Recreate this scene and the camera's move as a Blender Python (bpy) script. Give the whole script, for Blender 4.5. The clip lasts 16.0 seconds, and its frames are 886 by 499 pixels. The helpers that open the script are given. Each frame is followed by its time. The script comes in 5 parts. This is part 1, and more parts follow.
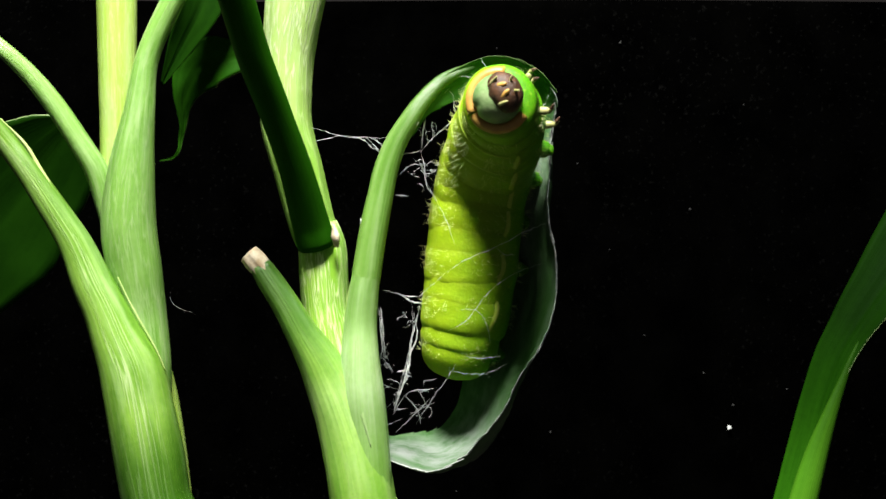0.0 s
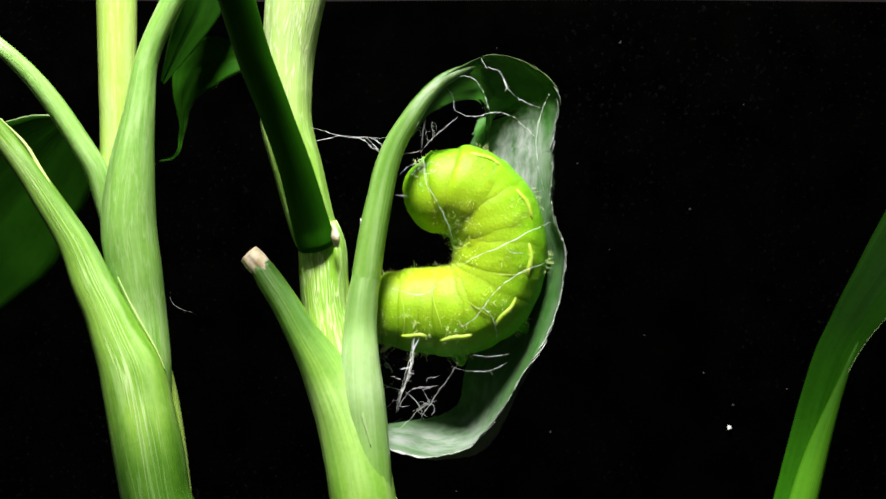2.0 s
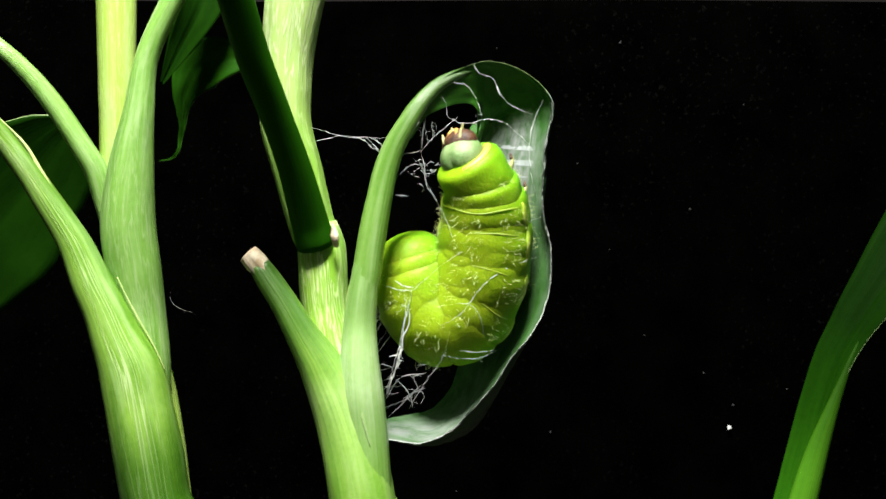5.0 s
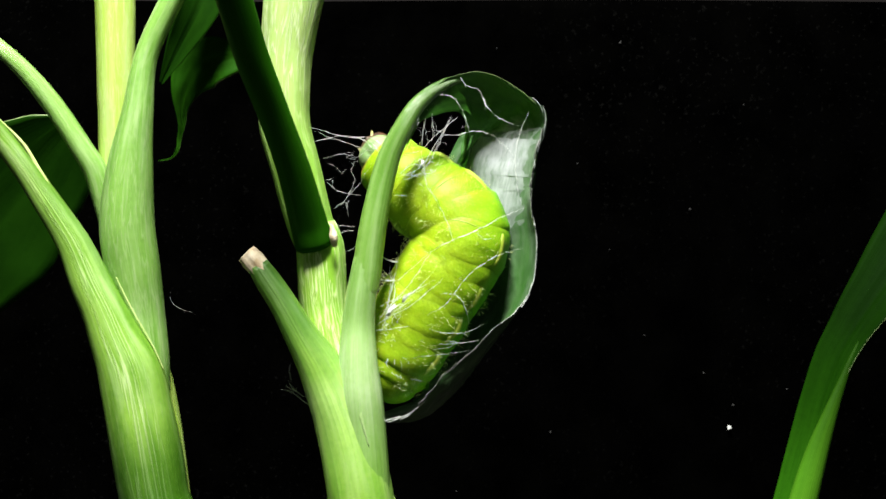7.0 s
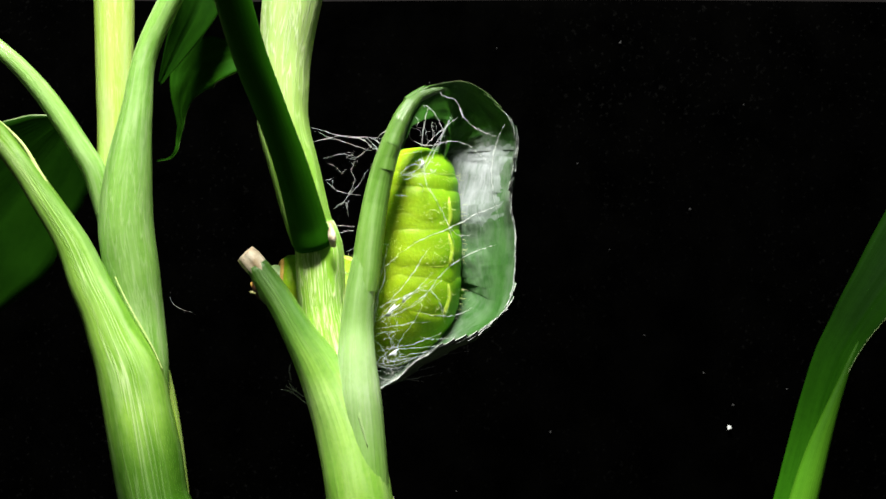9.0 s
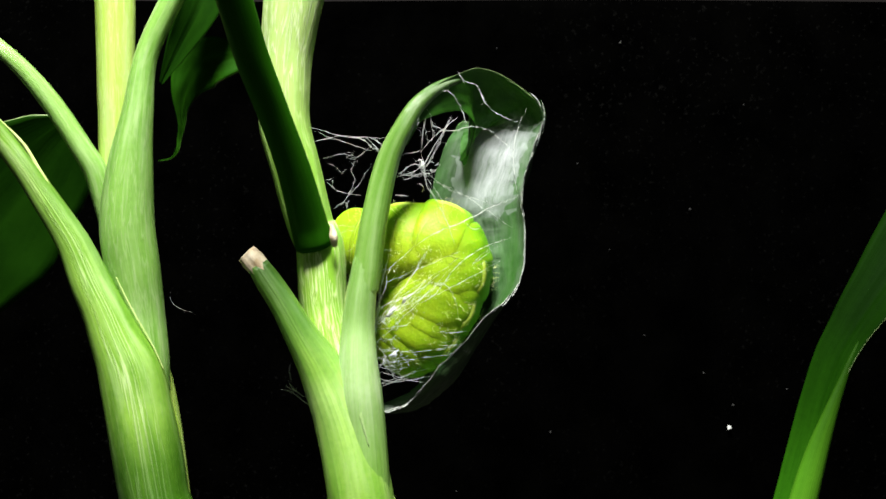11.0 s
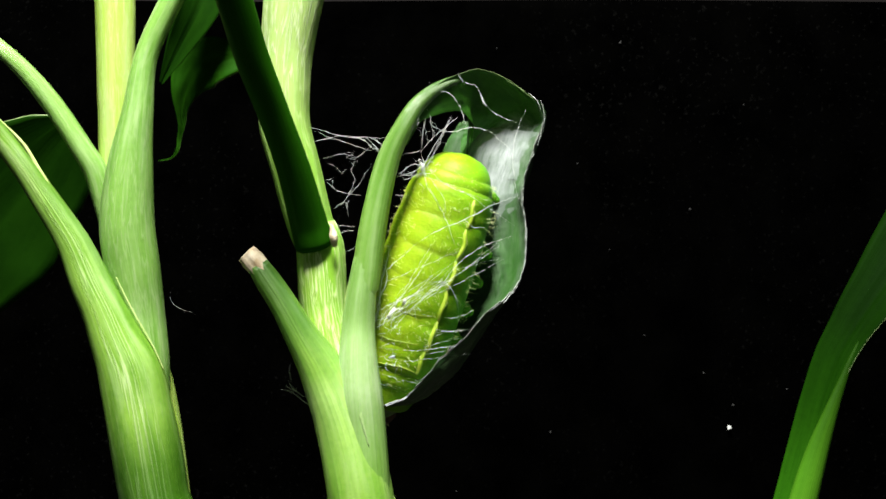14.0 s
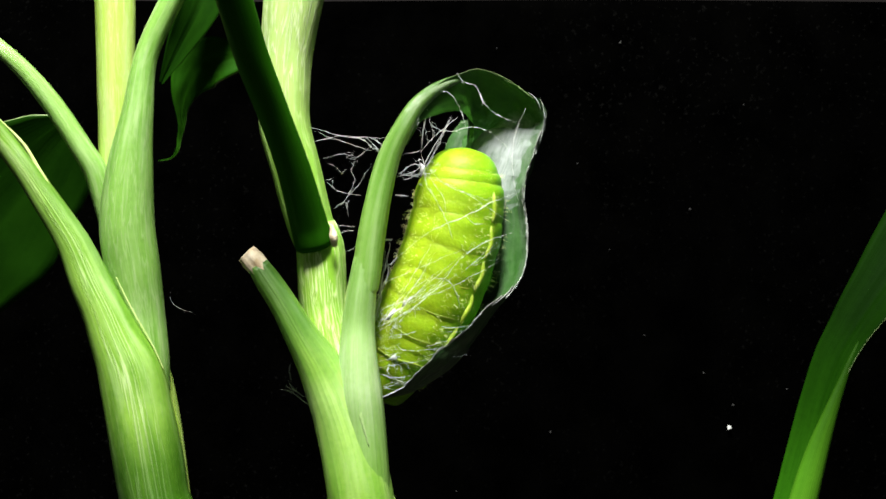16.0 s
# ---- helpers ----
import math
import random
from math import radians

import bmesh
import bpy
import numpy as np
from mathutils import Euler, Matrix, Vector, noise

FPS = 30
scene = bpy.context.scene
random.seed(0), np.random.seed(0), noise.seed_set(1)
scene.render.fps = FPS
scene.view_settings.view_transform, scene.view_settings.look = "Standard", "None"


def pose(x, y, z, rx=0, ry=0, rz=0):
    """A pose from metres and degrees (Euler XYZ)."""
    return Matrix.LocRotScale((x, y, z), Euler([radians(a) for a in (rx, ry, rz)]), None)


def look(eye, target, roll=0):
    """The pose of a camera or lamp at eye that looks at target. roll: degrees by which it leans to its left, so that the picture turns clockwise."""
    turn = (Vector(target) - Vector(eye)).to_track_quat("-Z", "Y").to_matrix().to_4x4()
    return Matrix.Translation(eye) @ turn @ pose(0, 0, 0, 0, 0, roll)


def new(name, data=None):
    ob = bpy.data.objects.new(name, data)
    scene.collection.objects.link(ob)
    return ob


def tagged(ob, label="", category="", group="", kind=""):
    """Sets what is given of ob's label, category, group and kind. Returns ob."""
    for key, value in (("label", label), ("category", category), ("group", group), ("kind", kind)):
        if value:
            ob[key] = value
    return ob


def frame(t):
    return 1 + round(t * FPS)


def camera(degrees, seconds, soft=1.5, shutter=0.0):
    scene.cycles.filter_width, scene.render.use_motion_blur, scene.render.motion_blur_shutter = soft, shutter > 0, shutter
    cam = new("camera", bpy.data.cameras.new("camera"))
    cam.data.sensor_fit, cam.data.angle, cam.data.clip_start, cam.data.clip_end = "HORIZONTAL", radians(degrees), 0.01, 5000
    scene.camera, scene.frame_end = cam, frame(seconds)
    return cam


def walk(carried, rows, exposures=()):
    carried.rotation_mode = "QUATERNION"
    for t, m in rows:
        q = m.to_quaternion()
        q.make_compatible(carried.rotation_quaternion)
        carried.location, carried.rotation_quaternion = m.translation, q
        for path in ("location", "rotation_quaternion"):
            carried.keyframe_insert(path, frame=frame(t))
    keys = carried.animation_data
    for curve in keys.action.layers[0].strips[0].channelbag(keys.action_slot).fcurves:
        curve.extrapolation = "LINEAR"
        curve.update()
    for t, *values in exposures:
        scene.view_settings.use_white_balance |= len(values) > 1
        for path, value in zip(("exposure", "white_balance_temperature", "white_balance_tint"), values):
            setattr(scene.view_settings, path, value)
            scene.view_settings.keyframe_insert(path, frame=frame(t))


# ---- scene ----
import functools

MM = 0.001
cam = camera(40, 16.0, soft=1.75)
EYE = (0.0, -0.27475, 0.150)
walk(cam, [(0, look(EYE, (0, 0, 0.150))), (16, look(EYE, (0, 0, 0.150)))])

# ---- light: one bright work lamp above and before the plant, a dim room round it ----
world = bpy.data.worlds.new("world")
scene.world = world
world.use_nodes = True
world.node_tree.nodes["Background"].inputs[0].default_value = (0.75, 0.85, 1.0, 1)
world.node_tree.nodes["Background"].inputs[1].default_value = 0.045


def lamp(name, eye, target, size, power, colour):
    data = bpy.data.lights.new(name, "AREA")
    data.shape, data.size, data.energy, data.color = "DISK", size, power, colour
    ob = new(name, data)
    ob.matrix_basis = look(eye, target)
    return ob


lamp("work_lamp", (-0.035, -0.235, 0.59), (-0.01, 0, 0.15), 0.13, 11.2, (1.0, 0.99, 0.945))
scene.view_settings.exposure = 0.0


# ---- materials ----
def blank(name, rough=0.5, spec=0.5):
    m = bpy.data.materials.new(name)
    m.use_nodes = True
    b = m.node_tree.nodes["Principled BSDF"]
    b.inputs["Roughness"].default_value = rough
    b.inputs["Specular IOR Level"].default_value = spec
    return m, m.node_tree, b


def ramp(nt, fac, stops):
    n = nt.nodes.new("ShaderNodeValToRGB")
    while len(n.color_ramp.elements) < len(stops):
        n.color_ramp.elements.new(0.5)
    for e, (p, c) in zip(n.color_ramp.elements, stops):
        e.position, e.color = p, (*c, 1)
    nt.links.new(fac, n.inputs[0])
    return n.outputs[0]


def noise_tex(nt, vec, scale, detail=4.0, rough=0.55):
    n = nt.nodes.new("ShaderNodeTexNoise")
    n.inputs["Scale"].default_value, n.inputs["Detail"].default_value = scale, detail
    n.inputs["Roughness"].default_value = rough
    nt.links.new(vec, n.inputs["Vector"])
    return n.outputs["Fac"]


def mapped(nt, kind, scale):
    tc = nt.nodes.new("ShaderNodeTexCoord")
    mp = nt.nodes.new("ShaderNodeMapping")
    mp.inputs["Scale"].default_value = scale
    nt.links.new(tc.outputs[kind], mp.inputs["Vector"])
    return mp.outputs[0]


def mixed(nt, fac, a, b, how="MIX"):
    n = nt.nodes.new("ShaderNodeMix")
    n.data_type, n.blend_type = "RGBA", how
    for sock, val in ((n.inputs["Factor"], fac), (n.inputs["A"], a), (n.inputs["B"], b)):
        if isinstance(val, (float, int)):
            sock.default_value = val
        elif isinstance(val, tuple):
            sock.default_value = (*val, 1)
        else:
            nt.links.new(val, sock)
    return n.outputs["Result"]


def bumped(nt, b, height, strength, dist):
    n = nt.nodes.new("ShaderNodeBump")
    n.inputs["Strength"].default_value, n.inputs["Distance"].default_value = strength, dist
    nt.links.new(height, n.inputs["Height"])
    nt.links.new(n.outputs[0], b.inputs["Normal"])


def stalk_material(name, dark, light, pale, rough=0.38, sss=0.08, spec=0.5, grade=None, crack=0.0, band=None, wax_sheen=0.35):
    """Plant stalk: soft veins along its length over broad patches, pale wax and painted sheen, wrinkled skin in a band.
    """
    m, nt, b = blank(name, rough, spec)
    tc = nt.nodes.new("ShaderNodeTexCoord")
    sep = nt.nodes.new("ShaderNodeSeparateXYZ")
    nt.links.new(tc.outputs["UV"], sep.inputs[0])
    fine = noise_tex(nt, mapped(nt, "UV", (48, 0.7, 1)), 1.0, 4, 0.55)
    broad = noise_tex(nt, mapped(nt, "UV", (4.5, 0.9, 1)), 1.0, 3)
    vein = noise_tex(nt, mapped(nt, "UV", (17, 0.3, 1)), 1.0, 2)
    waxy = noise_tex(nt, mapped(nt, "UV", (7, 1.1, 1)), 1.3, 5, 0.6)
    speck = noise_tex(nt, mapped(nt, "Object", (700, 700, 700)), 1.0, 3)
    base = ramp(nt, mixed(nt, 0.2, broad, speck), [(0.36, dark), (0.64, light)])
    col = mixed(nt, ramp(nt, fine, [(0.52, (0, 0, 0)), (0.85, (0.14, 0.14, 0.14))]), base, pale)
    col = mixed(nt, ramp(nt, vein, [(0.54, (0, 0, 0)), (0.78, (0.2, 0.2, 0.2))]), col, pale)
    # pale patches: wax, and the lamp's broad sheen put into the colour
    col = mixed(nt, ramp(nt, waxy, [(0.50, (0, 0, 0)), (0.68, (wax_sheen, wax_sheen, wax_sheen))]), col, tuple(0.25 * p + 0.75 * q for p, q in zip(pale, (0.42, 0.57, 0.27))) if wax_sheen else pale)
    col = mixed(nt, ramp(nt, speck, [(0.62, (0, 0, 0)), (0.72, (0.3, 0.3, 0.3))]), col, dark)
    height = fine
    if crack:
        wavy = nt.nodes.new("ShaderNodeTexNoise")
        wavy.inputs["Scale"].default_value, wavy.inputs["Detail"].default_value, wavy.inputs["Distortion"].default_value = 1.0, 2.0, 0.5
        nt.links.new(mapped(nt, "UV", (34 if band else 40, 0.8 if band else 3.0, 1)), wavy.inputs["Vector"])
        lines = ramp(nt, wavy.outputs["Fac"], [(0.445, (0, 0, 0)), (0.495, (crack, crack, crack)), (0.545, (0, 0, 0))])
        dark_lines = ramp(nt, wavy.outputs["Fac"], [(0.53, (0, 0, 0)), (0.56, (crack * 0.6, crack * 0.6, crack * 0.6)), (0.60, (0, 0, 0))])
        if band:
            inside = ramp(nt, sep.outputs[0], [(band[0] - 0.05, (0, 0, 0)), (band[0], (1, 1, 1)), (band[1], (1, 1, 1)), (band[1] + 0.05, (0, 0, 0))])
            lines, dark_lines = mixed(nt, 1.0, lines, inside, "MULTIPLY"), mixed(nt, 1.0, dark_lines, inside, "MULTIPLY")
        col = mixed(nt, lines, col, pale)
        col = mixed(nt, dark_lines, col, dark)
        height = mixed(nt, 0.6, fine, lines)
    # multiplies the colour along the length; some grades stand for light and shade
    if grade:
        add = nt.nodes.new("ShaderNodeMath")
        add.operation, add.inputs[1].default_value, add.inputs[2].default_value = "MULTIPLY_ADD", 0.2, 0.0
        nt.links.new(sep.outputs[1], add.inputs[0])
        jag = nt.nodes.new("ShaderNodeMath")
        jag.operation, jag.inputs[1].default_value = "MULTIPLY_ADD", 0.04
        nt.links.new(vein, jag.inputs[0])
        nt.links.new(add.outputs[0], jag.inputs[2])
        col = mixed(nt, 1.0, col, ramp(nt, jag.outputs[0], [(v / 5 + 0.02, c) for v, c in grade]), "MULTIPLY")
    nt.links.new(col, b.inputs["Base Color"])
    if spec > 0.3:
        nt.links.new(ramp(nt, waxy, [(0.35, (rough - 0.08,) * 3), (0.7, (rough + 0.16,) * 3)]), b.inputs["Roughness"])
    b.inputs["Subsurface Weight"].default_value = sss
    b.inputs["Subsurface Radius"].default_value = (0.6, 1.0, 0.25)
    b.inputs["Subsurface Scale"].default_value = 0.002
    bumped(nt, b, height, 0.6 if spec > 0.3 else 0.2, 0.0004)
    return m


def plain_material(name, a, c, scale, rough=0.5, bump=0.2, dist=0.0003, sss=0.0, spec=0.5):
    """Two tones of one colour in noise patches, with fine relief."""
    m, nt, b = blank(name, rough, spec)
    vec = mapped(nt, "Object", (1, 1, 1))
    f = noise_tex(nt, vec, scale, 4)
    g = noise_tex(nt, vec, scale * 7, 3)
    nt.links.new(ramp(nt, f, [(0.3, a), (0.7, c)]), b.inputs["Base Color"])
    if sss:
        b.inputs["Subsurface Weight"].default_value = sss
        b.inputs["Subsurface Radius"].default_value = (0.8, 1.0, 0.15)
        b.inputs["Subsurface Scale"].default_value = 0.004
    bumped(nt, b, g, bump, dist)
    return m


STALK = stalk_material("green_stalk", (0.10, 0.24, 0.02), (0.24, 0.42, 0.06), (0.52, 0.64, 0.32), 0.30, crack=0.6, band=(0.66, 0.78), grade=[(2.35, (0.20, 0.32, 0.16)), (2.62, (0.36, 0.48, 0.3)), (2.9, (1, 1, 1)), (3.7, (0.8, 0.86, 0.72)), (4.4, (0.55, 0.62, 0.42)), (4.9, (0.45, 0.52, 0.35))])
STALK_MID = stalk_material("mid_green_stalk", (0.15, 0.34, 0.02), (0.28, 0.50, 0.05), (0.66, 0.78, 0.38), 0.36, crack=0.9, wax_sheen=0.15)
STALK_YELLOW = stalk_material("yellow_green_stalk", (0.22, 0.37, 0.04), (0.33, 0.48, 0.075), (0.56, 0.66, 0.30), 0.36, crack=0.3)
STALK_PALE = stalk_material("pale_ribbed_stalk", (0.27, 0.43, 0.09), (0.41, 0.56, 0.18), (0.68, 0.76, 0.48), 0.36, crack=0.6, grade=[(0.0, (0.52, 0.72, 0.32)), (0.5, (0.58, 0.76, 0.35)), (0.85, (0.78, 0.88, 0.62)), (1.25, (1, 1, 1))])
STALK_GREY = stalk_material("wax_sheen_green_stalk", (0.095, 0.235, 0.026), (0.20, 0.375, 0.075), (0.46, 0.58, 0.30), 0.30, crack=0.25, wax_sheen=0.35)
# cut stub: pale sheath joint, then darker upward with shade put into the colour
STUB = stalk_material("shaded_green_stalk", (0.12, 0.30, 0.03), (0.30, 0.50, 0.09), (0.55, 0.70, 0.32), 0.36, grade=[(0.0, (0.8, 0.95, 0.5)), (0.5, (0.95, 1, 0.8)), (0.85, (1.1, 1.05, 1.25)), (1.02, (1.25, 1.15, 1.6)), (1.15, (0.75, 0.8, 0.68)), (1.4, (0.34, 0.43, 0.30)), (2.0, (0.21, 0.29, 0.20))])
SHEATH = stalk_material("waxy_sheath", (0.19, 0.34, 0.08), (0.30, 0.46, 0.17), (0.54, 0.65, 0.46), 0.32, wax_sheen=0.55, grade=[(0.3, (0.62, 0.85, 0.35)), (0.6, (0.7, 0.88, 0.45)), (0.85, (0.95, 1, 0.9)), (1.02, (1.2, 1.12, 1.35)), (1.2, (1.05, 1.02, 1.1)), (1.4, (0.75, 0.82, 0.66)), (1.6, (0.62, 0.72, 0.5))])
MARGIN = plain_material("pale_sheath_margin", (0.36, 0.48, 0.12), (0.52, 0.62, 0.24), 300, 0.6, 0.6)
MEMBRANE = plain_material("pale_waxy_membrane", (0.26, 0.42, 0.13), (0.36, 0.50, 0.22), 260, 0.4, 0.4)
ARCH = stalk_material("arching_green_stalk", (0.10, 0.24, 0.022), (0.19, 0.34, 0.07), (0.32, 0.46, 0.18), 0.38, wax_sheen=0.3, grade=[(0.2, (0.95, 0.95, 0.95)), (0.4, (0.75, 0.8, 0.7)), (0.62, (0.5, 0.56, 0.42)), (0.85, (0.22, 0.31, 0.15)), (1.3, (0.10, 0.20, 0.08))])
# shade on this stalk and these leaves is put into their dark greens
STALK_DARK = stalk_material("shaded_dark_stalk", (0.009, 0.060, 0.001), (0.014, 0.082, 0.002), (0.024, 0.095, 0.005), 0.55, 0.0, 0.03, wax_sheen=0.0)
LEAF = stalk_material("shaded_dark_leaf", (0.003, 0.018, 0.0006), (0.006, 0.030, 0.001), (0.008, 0.036, 0.002), 0.6, 0.0, 0.02, wax_sheen=0.0)
LEAF_CURL = stalk_material("shaded_green_leaf", (0.007, 0.040, 0.001), (0.013, 0.064, 0.002), (0.02, 0.075, 0.005), 0.6, 0.0, 0.03, wax_sheen=0.0)
# painted light: right leaf's stalk and blade brighten towards the base
LEAF_GREEN = stalk_material("lit_base_green_stalk", (0.055, 0.18, 0.008), (0.08, 0.24, 0.012), (0.10, 0.27, 0.02), 0.5, 0.0, 0.05, wax_sheen=0.0, grade=[(2.3, (1, 1, 1)), (2.6, (0.75, 0.78, 0.75)), (2.85, (0.42, 0.45, 0.42)), (3.05, (0.22, 0.25, 0.22)), (3.2, (0.14, 0.17, 0.14))])
LEAF_RIGHT = stalk_material("lit_base_green_leaf", (0.0022, 0.013, 0.0004), (0.004, 0.021, 0.0007), (0.006, 0.026, 0.0015), 0.55, 0.0, 0.015, wax_sheen=0.0, grade=[(0.0, (8, 7.5, 6)), (0.3, (5.5, 5, 4.5)), (0.75, (2.0, 2.0, 1.8)), (1.2, (0.75, 0.75, 0.75))])
LEAF_BACK = stalk_material("bloomy_leaf_back", (0.016, 0.050, 0.012), (0.03, 0.085, 0.02), (0.07, 0.12, 0.06), 0.45, 0.0, wax_sheen=0.15)
LEAF_EDGE = plain_material("pale_leaf_margin", (0.10, 0.18, 0.05), (0.22, 0.30, 0.12), 400)


def silked_leaf():
    """The leaf's inner face: dark green at its base, then lined with streaky white silk that thins towards the margins."""
    m, nt, b = blank("silk_lined_leaf", 0.55, 0.22)
    tc = nt.nodes.new("ShaderNodeTexCoord")
    sep = nt.nodes.new("ShaderNodeSeparateXYZ")
    nt.links.new(tc.outputs["UV"], sep.inputs[0])
    along = ramp(nt, sep.outputs[1], [(0.0, (0, 0, 0)), (0.34, (0, 0, 0)), (0.415, (1, 1, 1)), (0.48, (0.95, 0.95, 0.95)), (0.55, (0.45, 0.45, 0.45)), (0.61, (0.28, 0.28, 0.28)), (0.76, (0.22, 0.22, 0.22)), (0.84, (0.6, 0.6, 0.6)), (1.0, (0.9, 0.9, 0.9))])
    nt.nodes[-1].name = "along"
    scale = nt.nodes.new("ShaderNodeMath")
    scale.operation, scale.inputs[1].default_value = "MULTIPLY", 0.2
    nt.links.new(sep.outputs[1], scale.inputs[0])
    across = ramp(nt, sep.outputs[0], [(0.0, (0.95, 0.95, 0.95)), (0.09, (0.85, 0.85, 0.85)), (0.16, (0.40, 0.40, 0.40)), (0.26, (0.5, 0.5, 0.5)), (0.42, (1, 1, 1)), (0.70, (0.9, 0.9, 0.9)), (0.86, (0.45, 0.45, 0.45)), (1.0, (0.2, 0.2, 0.2))])
    streak = noise_tex(nt, mapped(nt, "UV", (34, 6, 1)), 1.0, 7, 0.7)
    patch = noise_tex(nt, mapped(nt, "UV", (7, 4, 1)), 1.0, 6, 0.65)
    ragged = nt.nodes.new("ShaderNodeMath")
    ragged.operation, ragged.inputs[1].default_value = "MULTIPLY_ADD", 0.10
    nt.links.new(patch, ragged.inputs[0])
    nt.links.new(scale.outputs[0], ragged.inputs[2])
    shift = nt.nodes.new("ShaderNodeMath")
    shift.operation, shift.inputs[1].default_value = "SUBTRACT", 0.05
    nt.links.new(ragged.outputs[0], shift.inputs[0])
    nt.links.new(shift.outputs[0], along.node.inputs[0])
    mask = mixed(nt, 1.0, along, across, "MULTIPLY")
    tex = ramp(nt, mixed(nt, 0.55, streak, patch), [(0.38, (0.16, 0.16, 0.16)), (0.56, (1, 1, 1))])
    mask = mixed(nt, 1.0, mask, tex, "MULTIPLY")
    green = ramp(nt, patch, [(0.3, (0.014, 0.080, 0.003)), (0.7, (0.030, 0.125, 0.006))])
    nt.links.new(mixed(nt, mask, green, (0.25, 0.26, 0.255)), b.inputs["Base Color"])
    bumped(nt, b, streak, 0.5, 0.0004)
    return m


LEAF_SILKED = silked_leaf()


def matted_silk():
    """A dense mat of spun silk, streaked along the leaf, the green showing through where it is thin."""
    m, nt, b = blank("matted_white_silk", 0.6, 0.25)
    streak = noise_tex(nt, mapped(nt, "UV", (30, 5, 1)), 1.0, 7, 0.7)
    patch = noise_tex(nt, mapped(nt, "UV", (6, 5, 1)), 1.0, 5, 0.6)
    tc = nt.nodes.new("ShaderNodeTexCoord")
    sep = nt.nodes.new("ShaderNodeSeparateXYZ")
    nt.links.new(tc.outputs["UV"], sep.inputs[0])
    across = ramp(nt, sep.outputs[0], [(0.08, (0.35, 0.35, 0.35)), (0.35, (1, 1, 1)), (0.7, (1, 1, 1)), (0.95, (0.4, 0.4, 0.4))])
    scale = nt.nodes.new("ShaderNodeMath")
    scale.operation, scale.inputs[1].default_value = "MULTIPLY", 0.2
    nt.links.new(sep.outputs[1], scale.inputs[0])
    along = ramp(nt, scale.outputs[0], [(0.39, (0.8, 0.8, 0.8)), (0.43, (1, 1, 1)), (0.49, (0.9, 0.9, 0.9)), (0.54, (0.45, 0.45, 0.45)), (0.58, (0.2, 0.2, 0.2))])
    mat = ramp(nt, mixed(nt, 0.5, streak, patch), [(0.36, (0.2, 0.2, 0.2)), (0.50, (0.65, 0.65, 0.65)), (0.64, (1, 1, 1))])
    dense = mixed(nt, 1.0, mat, mixed(nt, 1.0, across, along, "MULTIPLY"), "MULTIPLY")
    col = mixed(nt, dense, (0.09, 0.15, 0.085), (0.47, 0.485, 0.51))
    nt.links.new(col, b.inputs["Base Color"])
    bumped(nt, b, streak, 0.7, 0.0005)
    return m


CUT = plain_material("dried_cut_end", (0.45, 0.33, 0.18), (0.78, 0.70, 0.52), 500, 0.8, 0.6)


def caterpillar_skin():
    """Soft skin, lime yellow on the back and leaf green on the belly, finely mottled."""
    m, nt, b = blank("lime_green_caterpillar_skin", 0.5, 0.18)
    vec = mapped(nt, "Object", (1, 1, 1))
    sep = nt.nodes.new("ShaderNodeSeparateXYZ")
    nt.links.new(vec, sep.inputs[0])
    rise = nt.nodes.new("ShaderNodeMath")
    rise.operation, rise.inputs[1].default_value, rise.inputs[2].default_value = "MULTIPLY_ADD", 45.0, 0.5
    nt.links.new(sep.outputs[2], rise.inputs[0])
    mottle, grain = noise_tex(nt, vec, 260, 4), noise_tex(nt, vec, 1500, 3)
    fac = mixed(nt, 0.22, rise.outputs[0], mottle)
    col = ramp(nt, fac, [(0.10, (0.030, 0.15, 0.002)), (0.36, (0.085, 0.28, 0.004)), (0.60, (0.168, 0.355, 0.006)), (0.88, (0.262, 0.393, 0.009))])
    col = mixed(nt, ramp(nt, grain, [(0.58, (0, 0, 0)), (0.72, (0.4, 0.4, 0.4))]), col, (0.42, 0.56, 0.05))
    nt.links.new(col, b.inputs["Base Color"])
    b.inputs["Subsurface Weight"].default_value = 0.65
    b.inputs["Subsurface Radius"].default_value = (0.8, 1.0, 0.15)
    b.inputs["Subsurface Scale"].default_value = 0.006
    bumped(nt, b, mixed(nt, 0.5, mottle, grain), 0.55, 0.0004)
    return m


SKIN = caterpillar_skin()
RIDGE = plain_material("yellow_ridge_skin", (0.27, 0.43, 0.012), (0.38, 0.53, 0.05), 300, 0.5, sss=0.4)
BRISTLE = plain_material("pale_bristle", (0.62, 0.72, 0.20), (0.75, 0.80, 0.40), 300, 0.6)
HEAD = plain_material("pale_green_head_shell", (0.10, 0.20, 0.05), (0.24, 0.33, 0.14), 320, 0.55, 0.4)
BROWN = plain_material("brown_mouth_shell", (0.018, 0.008, 0.003), (0.10, 0.04, 0.014), 700, 0.5, 0.5)
ORANGE = plain_material("orange_brown_collar", (0.40, 0.19, 0.04), (0.52, 0.34, 0.07), 300, 0.45)
LEG = plain_material("cream_brown_leg", (0.22, 0.24, 0.06), (0.46, 0.42, 0.20), 400, 0.4)
SILK = plain_material("white_silk", (0.50, 0.53, 0.50), (0.74, 0.76, 0.72), 400, 0.6)
LINING = matted_silk()
LINT = plain_material("dim_grey_lint", (0.012, 0.012, 0.012), (0.03, 0.03, 0.028), 400, 0.9)


